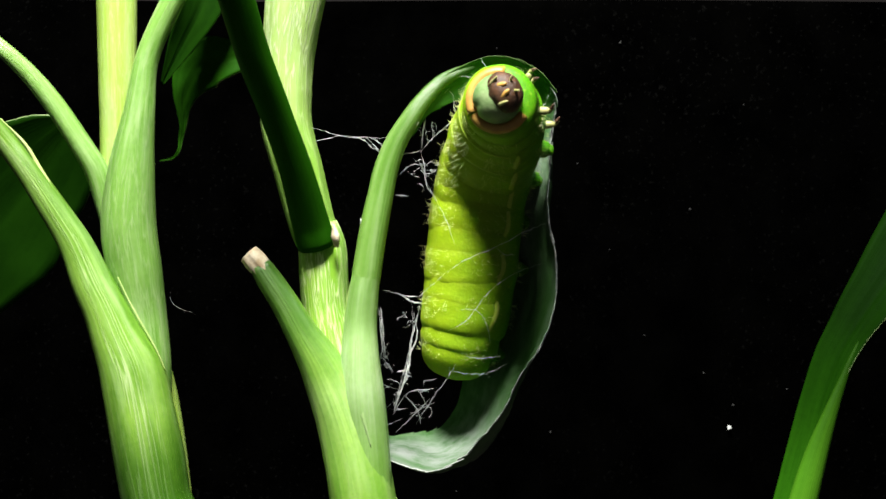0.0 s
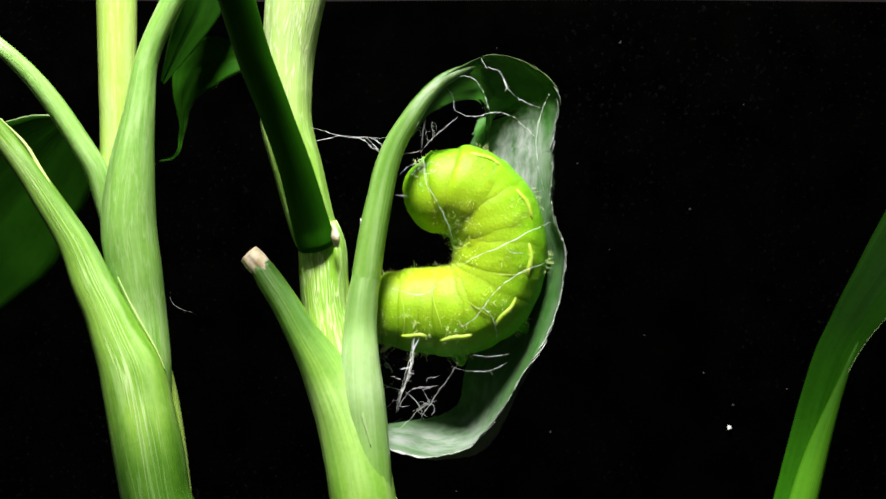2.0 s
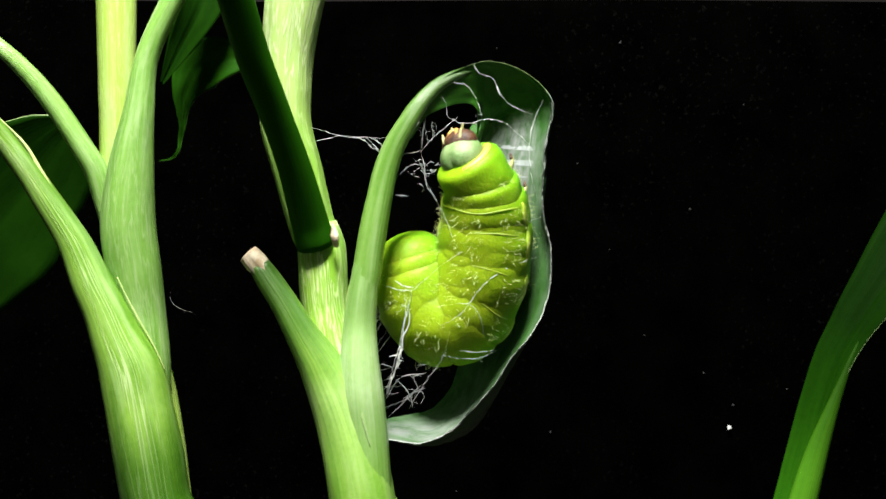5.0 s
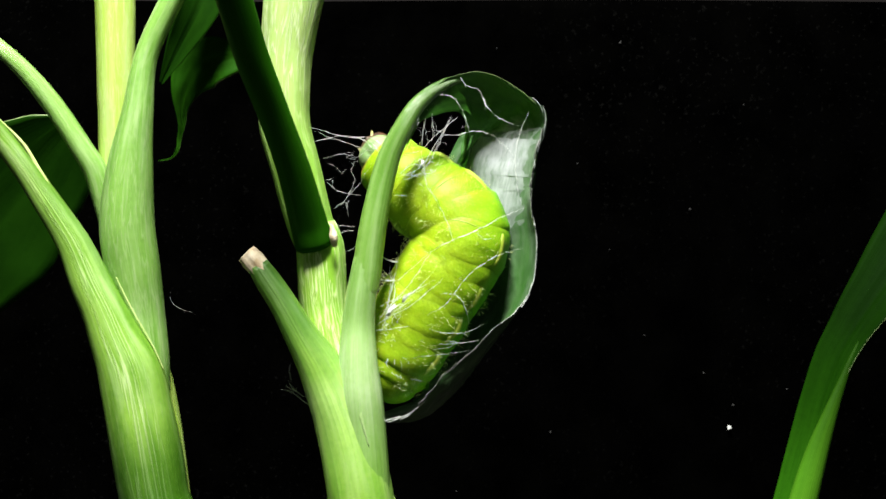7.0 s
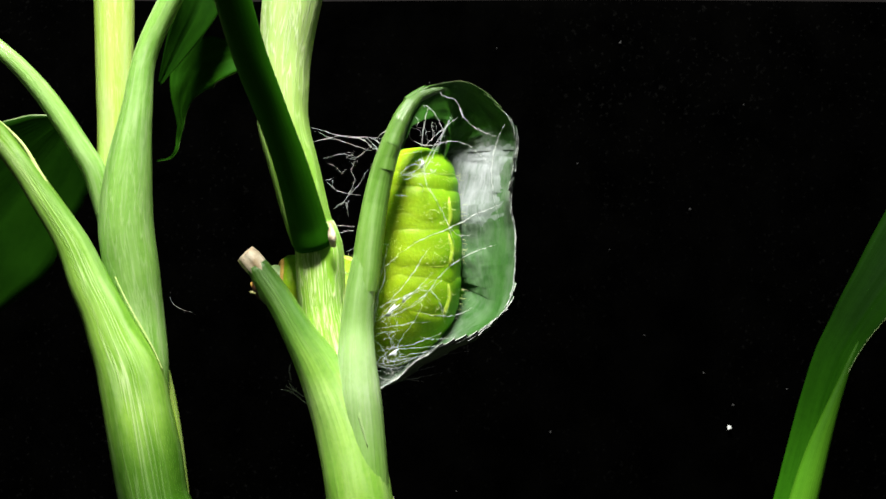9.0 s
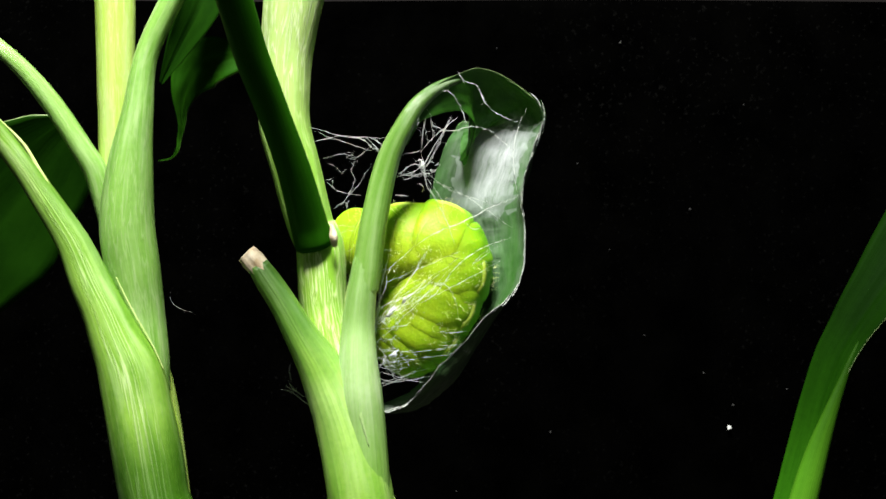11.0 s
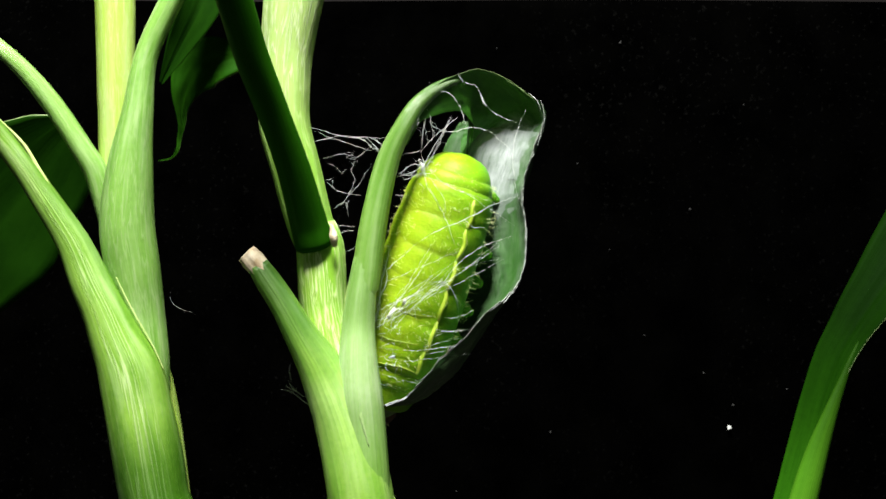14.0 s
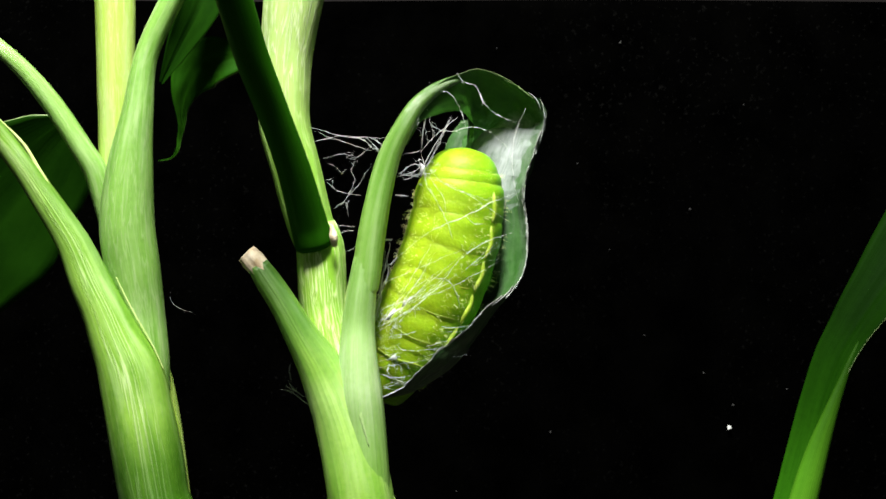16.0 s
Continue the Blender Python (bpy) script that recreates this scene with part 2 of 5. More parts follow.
def dusty_cloth():
    """Black cloth with a faint nap and fine grey dust."""
    m, nt, b = blank("black_cloth", 0.9, 0.0)
    vec = mapped(nt, "Object", (1, 1, 1))
    nap = noise_tex(nt, vec, 60, 4)
    dust, drift = noise_tex(nt, vec, 620, 2), noise_tex(nt, vec, 14, 2)
    col = ramp(nt, nap, [(0.3, (0.00012, 0.00012, 0.00012)), (0.7, (0.0005, 0.0005, 0.00045))])
    spots = mixed(nt, 1.0, ramp(nt, dust, [(0.62, (0, 0, 0)), (0.78, (1, 1, 1))]), ramp(nt, drift, [(0.40, (0, 0, 0)), (0.62, (1, 1, 1))]), "MULTIPLY")
    nt.links.new(mixed(nt, spots, col, (0.003, 0.003, 0.0028)), b.inputs["Base Color"])
    bumped(nt, b, noise_tex(nt, vec, 420, 3), 0.5, 0.0005)
    return m


CLOTH = dusty_cloth()
WALL = plain_material("warm_grey_wall_paint", (0.006, 0.0044, 0.0035), (0.010, 0.007, 0.0058), 8, 0.9)
SOIL = plain_material("dark_soil", (0.006, 0.004, 0.003), (0.016, 0.011, 0.008), 90, 0.95, 1.0, 0.002)


# ---- building helpers; plans are in millimetres ----
def part(name, bm, mats, parent=None, label="", smooth=True):
    """Links a bmesh, in metres of the world, as one mesh object under a thing or part."""
    me = bpy.data.meshes.new(name)
    bm.normal_update()
    bm.to_mesh(me)
    bm.free()
    for m in mats if isinstance(mats, (list, tuple)) else [mats]:
        me.materials.append(m)
    if smooth:
        me.polygons.foreach_set("use_smooth", [True] * len(me.polygons))
    ob = new(name, me)
    if parent:
        ob.parent = parent
        off = Vector((0, 0, 0))
        p = parent
        while p:
            off -= p.location
            p = p.parent
        ob.location = off
    return tagged(ob, label)


def spline(pts, n):
    """n + 1 points spread evenly along a smooth line through pts (any number of columns)."""
    a = np.array(pts, float)
    ext = np.vstack([2 * a[0] - a[1], a, 2 * a[-1] - a[-2]])
    out = []
    for i in range(1, len(ext) - 2):
        p0, p1, p2, p3 = ext[i - 1:i + 3]
        for k in range(24):
            t = k / 24
            out.append(0.5 * (2 * p1 + (p2 - p0) * t + (2 * p0 - 5 * p1 + 4 * p2 - p3) * t * t + (3 * p1 - p0 - 3 * p2 + p3) * t ** 3))
    out.append(a[-1])
    out = np.array(out)
    d = np.concatenate([[0], np.cumsum(np.linalg.norm(np.diff(out[:, :3], axis=0), axis=1))])
    want = np.linspace(0, d[-1], n + 1)
    return np.stack([np.interp(want, d, out[:, c]) for c in range(out.shape[1])], 1)


def tube(bm, pts, n=40, around=20, depth=1.0, wobble=0.0, caps=True, mat=0, ribs=0, rib=0.0):
    """A tapered round stalk through (x, y, z, radius) in millimetres; depth scales it away from the front."""
    s = spline(pts, n)
    uv = bm.loops.layers.uv.verify()
    rings, run = [], 0.0
    lens = []
    for i in range(n + 1):
        if i:
            run += np.linalg.norm(s[i, :3] - s[i - 1, :3])
        lens.append(run)
        t = Vector(s[min(i + 1, n), :3] - s[max(i - 1, 0), :3]).normalized()
        side = t.cross(Vector((0, 1, 0)))
        side = side.normalized() if side.length > 1e-4 else Vector((1, 0, 0))
        back = side.cross(t).normalized()
        ring = []
        for k in range(around):
            a = 2 * math.pi * k / around
            r = s[i, 3] * (1 + wobble * noise.noise(Vector((2 * math.cos(a), 2 * math.sin(a), run * 0.06))))
            r *= 1 + rib * math.cos(ribs * a)
            p = Vector(s[i, :3]) + side * (math.cos(a) * r) + back * (math.sin(a) * r * depth)
            ring.append(bm.verts.new(p * MM))
        rings.append(ring)
    for i in range(n):
        for k in range(around):
            k2 = (k + 1) % around
            f = bm.faces.new((rings[i][k], rings[i + 1][k], rings[i + 1][k2], rings[i][k2]))
            f.material_index = mat
            for loop, (u, v) in zip(f.loops, ((k, i), (k, i + 1), (k + 1, i + 1), (k + 1, i))):
                loop[uv].uv = (u / around, lens[v] / 40.0)
    if caps:
        bm.faces.new(rings[0]).material_index = mat
        bm.faces.new(rings[-1][::-1]).material_index = mat
    return bm


def stalk(name, pts, mat, parent, label="", **kw):
    return part(name, tube(bmesh.new(), pts, **kw), mat, parent, label)


def sheet_leaf(name, mid, halves, mat, parent, label="", cup=0.25, up=(0, -1, 0), n=36, m=12, thick=0.5, ripple=0.0):
    """A leaf blade: a midrib line (mm), half-widths along it, cupped across, with a pale margin."""
    bm = bmesh.new()
    uv = bm.loops.layers.uv.verify()
    s = spline(mid, n)
    w = np.interp(np.linspace(0, 1, n + 1), np.linspace(0, 1, len(halves)), halves)
    grids = []
    for side_z in (0.5, -0.5):
        g = []
        for i in range(n + 1):
            t = Vector(s[min(i + 1, n)] - s[max(i - 1, 0)]).normalized()
            nrm = Vector(up) - t * Vector(up).dot(t)
            nrm.normalize()
            b = t.cross(nrm)
            row = []
            for k in range(m + 1):
                q = 2 * k / m - 1
                z = cup * w[i] * (q * q) + ripple * w[i] * noise.noise(Vector((i * 0.25, q * 2, 3.0)))
                z -= 0.6 * max(0, 1 - abs(q) * 8)
                z += side_z * thick
                row.append(bm.verts.new((Vector(s[i]) + b * (q * w[i]) + nrm * z) * MM))
            g.append(row)
        grids.append(g)
    for gi, g in enumerate(grids):
        for i in range(n):
            for k in range(m):
                quad = [g[i][k], g[i][k + 1], g[i + 1][k + 1], g[i + 1][k]]
                ij = [(k, i), (k + 1, i), (k + 1, i + 1), (k, i + 1)]
                f = bm.faces.new(quad)
                for loop, (u, v) in zip(f.loops, ij):
                    loop[uv].uv = (u / m * 0.6, v / n * 2)
    a, b = grids
    for i in range(n):
        for k in (0, m):
            bm.faces.new((a[i][k], a[i + 1][k], b[i + 1][k], b[i][k])).material_index = 1
    for i in (0, n):
        for k in range(m):
            bm.faces.new((a[i][k], a[i][k + 1], b[i][k + 1], b[i][k])).material_index = 1
    bmesh.ops.recalc_face_normals(bm, faces=bm.faces[:])
    return part(name, bm, [mat, LEAF_EDGE], parent, label)


# ---- the setting ----
def slab(name, lo, hi, mat, bevel=0.0):
    bm = bmesh.new()
    bmesh.ops.create_cube(bm, size=1)
    for v in bm.verts:
        v.co = Vector([(lo[i] + hi[i]) / 2 + v.co[i] * (hi[i] - lo[i]) for i in range(3)]) * MM
    if bevel:
        bmesh.ops.bevel(bm, geom=bm.edges[:], offset=bevel * MM, segments=2, affect="EDGES")
    return tagged(part(name, bm, mat, smooth=False), kind="structure")


def backdrop_cloth():
    """Black cloth hung behind the plants, its top edge a little uneven."""
    bm = bmesh.new()
    nx, nz = 120, 60
    rows = []
    for face in (0, 3.0):
        g = []
        for j in range(nz + 1):
            row = []
            for i in range(nx + 1):
                x = -420 + 840 * i / nx
                top = 243.1 - 0.0045 * x + 0.5 * math.sin(x * 0.02)
                z = top * j / nz
                y = 180 + face + 2.5 * noise.noise(Vector((x * 0.012, z * 0.006, 1.7)))
                row.append(bm.verts.new((x * MM, y * MM, z * MM)))
            g.append(row)
        rows.append(g)
    for g in rows:
        for j in range(nz):
            for i in range(nx):
                bm.faces.new((g[j][i], g[j][i + 1], g[j + 1][i + 1], g[j + 1][i]))
    for i in range(nx):
        bm.faces.new((rows[0][nz][i], rows[0][nz][i + 1], rows[1][nz][i + 1], rows[1][nz][i]))
    bmesh.ops.recalc_face_normals(bm, faces=bm.faces[:])
    return tagged(part("backdrop", bm, CLOTH), "black cloth hung upright behind the plants", kind="structure")


slab("ground", (-600, -600, -8), (600, 500, 0), SOIL)
slab("wall_north", (-600, 500, -8), (600, 520, 900), WALL)
backdrop_cloth()


def thing(name, label, category, at, group=""):
    ob = new(name)
    ob.empty_display_size = 0.01
    ob.location = Vector(at) * MM
    return tagged(ob, label, category, group)


# ---- the plant on whose leaf the caterpillar spins ----
plant = thing("leafy_plant", "pale green sheathed plant with a rolled leaf, rooted in dark soil", "plant", (-12, 0, 0), "green plants")
stalk("stem", [(-9, 3, -2, 8.5), (-14.9, 2.0, 78.2, 7.7), (-18.4, 2.0, 93.3, 7.2), (-19.9, 2.0, 103.9, 7.3), (-21.9, 3.0, 116.7, 7.5), (-24.3, 4.0, 124.3, 6.5), (-26.5, 5.0, 134.6, 5.6), (-27.3, 5.0, 142.4, 5.6), (-27.8, 5.0, 150.2, 5.5), (-29.1, 5.0, 155.4, 4.7)], STALK_MID, plant, n=70, around=32, wobble=0.06)
stalk("upper_stem", [(-27.2, 6.0, 148.2, 4.7), (-27.9, 6.0, 151.2, 5.3), (-30.0, 6.0, 155.4, 5.2), (-33.5, 6.0, 168.4, 5.7), (-36.0, 6.0, 178.2, 5.9), (-36.1, 6.0, 185.4, 5.7), (-35.7, 6.0, 194.5, 6.0), (-33.9, 5.0, 207.3, 6.9), (-31.7, 5.0, 219.0, 7.5)], STALK_PALE, plant, "pale yellow-green ribbed stem", n=60, around=48, wobble=0.05, ribs=12, rib=0.012)
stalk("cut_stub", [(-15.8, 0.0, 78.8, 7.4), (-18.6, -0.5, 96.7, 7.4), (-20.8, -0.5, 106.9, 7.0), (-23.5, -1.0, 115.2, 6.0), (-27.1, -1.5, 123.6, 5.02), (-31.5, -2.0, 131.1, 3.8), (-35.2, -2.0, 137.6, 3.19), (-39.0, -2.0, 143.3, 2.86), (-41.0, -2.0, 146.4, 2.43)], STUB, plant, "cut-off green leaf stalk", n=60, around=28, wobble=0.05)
stalk("cut_end", [(-40.0, -2.0, 144.9, 2.25), (-41.2, -2.0, 146.5, 2.49), (-42.4, -2.0, 147.8, 2.45), (-43.0, -2.0, 148.5, 2.32), (-43.6, -2.0, 149.1, 2.18)], CUT, plant, "dried cream cut end", n=14, wobble=0.25)
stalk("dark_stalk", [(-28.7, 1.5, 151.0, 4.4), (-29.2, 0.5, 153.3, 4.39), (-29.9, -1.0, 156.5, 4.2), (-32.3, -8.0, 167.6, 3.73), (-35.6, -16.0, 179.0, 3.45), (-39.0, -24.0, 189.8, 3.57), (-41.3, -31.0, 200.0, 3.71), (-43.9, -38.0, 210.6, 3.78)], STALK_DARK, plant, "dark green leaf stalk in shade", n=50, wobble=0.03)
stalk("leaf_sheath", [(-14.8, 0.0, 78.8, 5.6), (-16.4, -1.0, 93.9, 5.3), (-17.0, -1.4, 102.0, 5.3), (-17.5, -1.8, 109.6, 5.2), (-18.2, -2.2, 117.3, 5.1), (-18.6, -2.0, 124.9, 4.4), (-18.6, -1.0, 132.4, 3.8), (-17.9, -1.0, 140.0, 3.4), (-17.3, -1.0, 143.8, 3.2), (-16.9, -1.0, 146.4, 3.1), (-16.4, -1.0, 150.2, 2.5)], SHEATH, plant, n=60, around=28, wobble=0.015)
stalk("sheath_margin", [(-20.2, -1.4, 144.4, 0.1), (-21.1, -1.6, 140.3, 0.2), (-22.0, -1.8, 132.7, 0.2), (-22.5, -2.2, 126.8, 0.2), (-22.3, -3.0, 123.1, 0.1)], MARGIN, plant, "thin pale sheath margin", n=30, around=8, wobble=0.4)
stalk("sheath_tip", [(-22.5, -2.7, 124.9, 0.1), (-21.0, -5.0, 122.2, 0.4), (-19.4, -6.5, 118.8, 0.6), (-18.1, -7.1, 115.2, 0.5), (-17.1, -7.2, 111.5, 0.3), (-15.9, -6.8, 106.7, 0.1)], MEMBRANE, plant, "pale waxy membrane where two sheaths meet", n=30, around=12, depth=0.15, wobble=0.25)
stalk("dry_scale", [(-23.8, -2.0, 150.7, 0.6), (-24.0, -3.0, 152.7, 0.9), (-24.2, -3.0, 154.2, 0.6), (-24.5, -3.0, 155.7, 0.1)], CUT, plant, "small dried cream leaf scar", n=14, around=10, wobble=0.5)

# ---- the second plant ----
plant_b = thing("leafy_plant", "tall pale green plant with several sheathed stalks in dark soil", "plant", (-75, 0, 0), "green plants")
stalk("stem", [(-58, 12, -2, 9), (-65.8, 12.0, 102.3, 5.3), (-71.1, 12.0, 128.9, 4.8), (-75.7, 12.0, 155.5, 4.5), (-76.3, 12.0, 168.8, 4.4), (-76.4, 12.0, 182.1, 4.4), (-76.5, 12.0, 183.9, 4.7), (-76.5, 12.0, 184.8, 4.8), (-76.5, 12.0, 185.9, 4.5), (-76.7, 12.0, 195.5, 4.5), (-76.9, 12.0, 208.8, 4.7), (-77.2, 12.0, 220.8, 4.8)], STALK_YELLOW, plant_b, n=70, wobble=0.03)
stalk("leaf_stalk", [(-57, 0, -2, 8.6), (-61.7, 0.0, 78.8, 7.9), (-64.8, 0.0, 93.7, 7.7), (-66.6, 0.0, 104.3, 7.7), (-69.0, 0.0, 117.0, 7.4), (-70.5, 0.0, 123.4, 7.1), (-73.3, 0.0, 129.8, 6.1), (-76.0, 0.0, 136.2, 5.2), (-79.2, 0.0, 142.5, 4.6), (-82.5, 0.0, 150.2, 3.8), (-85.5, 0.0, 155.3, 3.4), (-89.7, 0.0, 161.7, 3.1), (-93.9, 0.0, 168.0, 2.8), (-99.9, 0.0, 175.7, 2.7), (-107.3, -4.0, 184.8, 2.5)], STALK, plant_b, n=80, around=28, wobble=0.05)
stalk("leaf_stalk", [(-67.3, 6.0, 113.7, 4.6), (-68.0, 6.0, 124.1, 5.2), (-69.6, 6.0, 134.6, 5.7), (-70.9, 5.0, 145.0, 6.2), (-72.0, 4.0, 155.4, 6.2), (-71.0, 3.0, 168.2, 5.3), (-69.1, 2.0, 181.0, 3.6), (-67.1, 2.0, 193.9, 2.7), (-61.4, 2.0, 206.7, 2.6), (-55.8, 2.0, 217.0, 2.8)], STALK_GREY, plant_b, n=60, around=28, wobble=0.04)
stalk("leaf_stalk", [(-76.5, 10.0, 150.2, 1.9), (-78.5, 9.0, 160.7, 2.6), (-80.3, 8.0, 167.9, 2.8), (-82.9, 7.0, 172.8, 2.6), (-89.2, 6.0, 182.8, 2.4), (-95.3, 5.0, 190.5, 2.1), (-101.5, 4.0, 196.4, 1.9), (-111.8, 4.0, 204.5, 1.8)], STALK_GREY, plant_b, n=50, wobble=0.04)
stalk("sheath_margin", [(-73.1, -1.2, 143.8, 0.1), (-70.8, -1.4, 139.1, 0.13), (-68.5, -1.4, 134.8, 0.14), (-66.3, -1.2, 130.9, 0.15), (-64.2, -1.0, 126.9, 0.14), (-62.5, -0.6, 122.8, 0.12)], MARGIN, plant_b, "thin pale sheath margin", n=40, around=8, wobble=0.5)
stalk("frayed_margin", [(-100.0, -0.6, 179.8, 0.1), (-94.2, -0.6, 173.9, 0.2), (-90.6, -0.6, 168.0, 0.3), (-88.5, -0.6, 164.7, 0.3), (-86.4, -0.6, 161.5, 0.2), (-81.6, -0.6, 154.9, 0.2), (-78.5, -0.6, 150.1, 0.1)], MARGIN, plant_b, "frayed papery stalk margin", n=110, around=8, wobble=1.3)
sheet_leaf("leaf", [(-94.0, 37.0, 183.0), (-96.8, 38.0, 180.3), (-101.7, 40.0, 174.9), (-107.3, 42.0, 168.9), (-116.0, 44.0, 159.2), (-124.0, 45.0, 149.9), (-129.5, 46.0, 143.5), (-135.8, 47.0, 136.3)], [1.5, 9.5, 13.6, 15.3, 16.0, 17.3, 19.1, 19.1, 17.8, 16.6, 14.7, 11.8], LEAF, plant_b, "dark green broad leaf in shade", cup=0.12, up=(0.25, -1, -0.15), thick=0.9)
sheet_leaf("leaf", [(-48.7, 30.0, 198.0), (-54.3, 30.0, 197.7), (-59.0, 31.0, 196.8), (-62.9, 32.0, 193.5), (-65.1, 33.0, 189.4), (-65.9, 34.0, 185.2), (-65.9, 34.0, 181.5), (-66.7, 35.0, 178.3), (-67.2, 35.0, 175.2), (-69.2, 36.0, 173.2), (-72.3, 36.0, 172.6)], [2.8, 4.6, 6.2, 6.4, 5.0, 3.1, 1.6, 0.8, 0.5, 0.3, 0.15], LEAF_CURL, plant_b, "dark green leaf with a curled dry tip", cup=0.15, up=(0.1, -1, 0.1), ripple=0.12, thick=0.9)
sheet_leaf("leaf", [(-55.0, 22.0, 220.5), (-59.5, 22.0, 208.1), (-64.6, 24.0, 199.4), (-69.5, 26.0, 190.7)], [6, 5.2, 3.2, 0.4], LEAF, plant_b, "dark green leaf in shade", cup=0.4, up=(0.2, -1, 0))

# ---- the third plant ----
plant_c = thing("leafy_plant", "single arching green leaf stalk in dark soil", "plant", (70, 0, 0), "green plants")
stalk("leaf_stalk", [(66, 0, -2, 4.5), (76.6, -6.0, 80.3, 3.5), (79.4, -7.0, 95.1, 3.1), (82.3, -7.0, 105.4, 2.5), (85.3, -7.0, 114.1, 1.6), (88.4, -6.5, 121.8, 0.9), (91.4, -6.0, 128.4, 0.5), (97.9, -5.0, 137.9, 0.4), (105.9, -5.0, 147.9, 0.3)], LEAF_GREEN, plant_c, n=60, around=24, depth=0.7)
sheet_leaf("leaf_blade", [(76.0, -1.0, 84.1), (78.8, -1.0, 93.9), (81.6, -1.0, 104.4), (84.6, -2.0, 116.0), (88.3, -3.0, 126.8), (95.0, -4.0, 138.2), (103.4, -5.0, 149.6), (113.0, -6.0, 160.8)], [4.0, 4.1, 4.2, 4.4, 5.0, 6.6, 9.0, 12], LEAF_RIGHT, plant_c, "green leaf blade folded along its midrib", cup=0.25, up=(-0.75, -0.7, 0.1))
sheet_leaf("leaf_blade", [(91.6, 4.0, 119.0), (95.5, 5.0, 127.7), (102.3, 6.0, 136.4), (113.4, 7.0, 146.8)], [0.6, 1.5, 4.5, 7], LEAF, plant_c, "shaded back half of the leaf", cup=0.2, up=(0.2, -1, 0.3))

# ---- chains of rigid pieces that bend together ----
def eased(keys, t):
    """The stations at t between keyed stations."""
    if t <= keys[0][0]:
        return keys[0][1]
    for (ta, a), (tb, b) in zip(keys, keys[1:]):
        if t <= tb:
            f = (t - ta) / (tb - ta)
            f = f * f * (3 - 2 * f)
            return a + (b - a) * f
    return keys[-1][1]


TIMES = [i / 10 for i in range(161)]

# midrib of the rolled leaf from its stalk over the arch and down to its tip: time, opening (degrees), line
LEAF_KEYS = []


def leaf_key(t, opening, stem_line, blade_line):
    a = spline(stem_line, 9)
    b = spline([stem_line[-1], *blade_line], 38)
    pts = np.vstack([a, b[1:]])
    turn = np.interp(np.arange(len(pts)), [0, 22, 28, 34, 41, 47], [opening[0], opening[0], opening[1], opening[2], opening[2], opening[3]])
    pts[:, 1] -= np.interp(np.arange(len(pts)), [24, 32, 41, 47], [0, 3.5, 3, 0])
    LEAF_KEYS.append((t, np.hstack([pts, turn[:, None]])))


EARLY = [(-17.3, -1.0, 143.8), (-15.9, -1.0, 152.7), (-13.9, -1.0, 162.9), (-11.6, -1.0, 171.8), (-6.5, 0.0, 180.8), (-0.8, 2.0, 187.5), (4.7, 4.0, 191.9)]
LATER = [(-17.3, -1.0, 143.8), (-16.1, -1.0, 152.7), (-14.2, -1.0, 162.9), (-11.7, -1.0, 171.8), (-7.0, 0.0, 180.8), (-3.1, 2.0, 185.1), (2.1, 4.0, 189.3)]
PULLED = [(-17.5, -1.0, 143.8), (-16.4, -1.0, 152.7), (-14.7, -1.0, 162.9), (-12.2, -2.0, 171.7), (-9.2, -1.0, 179.4), (-5.7, 2.0, 184.6), (-1.2, 4.0, 187.5)]
leaf_key(0.0, (52, 26, 17, 30), EARLY, [(10.6, 7.0, 194.5), (19.3, 10.0, 193.2), (25.3, 12.0, 188.1), (25.1, 13.0, 174.2), (24.8, 13.0, 159.6), (26.8, 12.0, 144.9), (24.5, 12.0, 133.6), (18.4, 13.0, 121.5), (12.8, 13.0, 109.5), (6.8, 13.0, 102.1), (-1.2, 12.0, 99.3), (-12.2, 10.0, 101.8)])
leaf_key(0.5, (52, 26, 17, 30), EARLY, [(10.6, 7.0, 194.8), (19.3, 10.0, 193.2), (25.8, 12.0, 188.1), (25.4, 13.0, 174.2), (25.1, 13.0, 159.6), (26.9, 12.0, 144.9), (24.8, 12.0, 135.6), (17.5, 13.0, 121.5), (12.6, 13.0, 109.5), (7.5, 13.0, 103.2), (-0.5, 12.0, 100.7), (-12.2, 10.0, 102.6)])
leaf_key(1.0, (52, 26, 17, 30), EARLY, [(10.6, 7.0, 194.9), (19.3, 10.0, 193.6), (25.3, 12.0, 188.1), (24.8, 13.0, 174.2), (24.8, 13.0, 159.6), (27.4, 12.0, 147.5), (25.8, 12.0, 136.9), (20.2, 13.0, 129.5), (12.8, 13.0, 122.8), (4.1, 13.0, 114.8), (-3.9, 12.0, 112.7), (-14.0, 10.0, 117.8)])
leaf_key(1.5, (52, 26, 17, 30), EARLY, [(10.6, 7.0, 194.8), (19.3, 10.0, 193.2), (26.0, 12.0, 188.1), (25.6, 13.0, 174.2), (25.6, 13.0, 159.6), (29.0, 12.0, 148.9), (26.8, 12.0, 138.2), (22.2, 13.0, 127.5), (16.2, 13.0, 116.8), (10.2, 13.0, 106.8), (2.1, 12.0, 103.6), (-13.2, 10.0, 106.8)])
leaf_key(2.0, (52, 26, 17, 30), EARLY, [(10.6, 7.0, 194.8), (19.3, 10.0, 193.2), (26.0, 12.0, 188.1), (25.6, 13.0, 174.2), (25.6, 13.0, 159.6), (29.0, 12.0, 148.9), (26.8, 12.0, 138.2), (22.2, 13.0, 127.5), (16.2, 13.0, 116.8), (10.2, 13.0, 105.8), (2.1, 12.0, 102.3), (-13.2, 10.0, 104.6)])
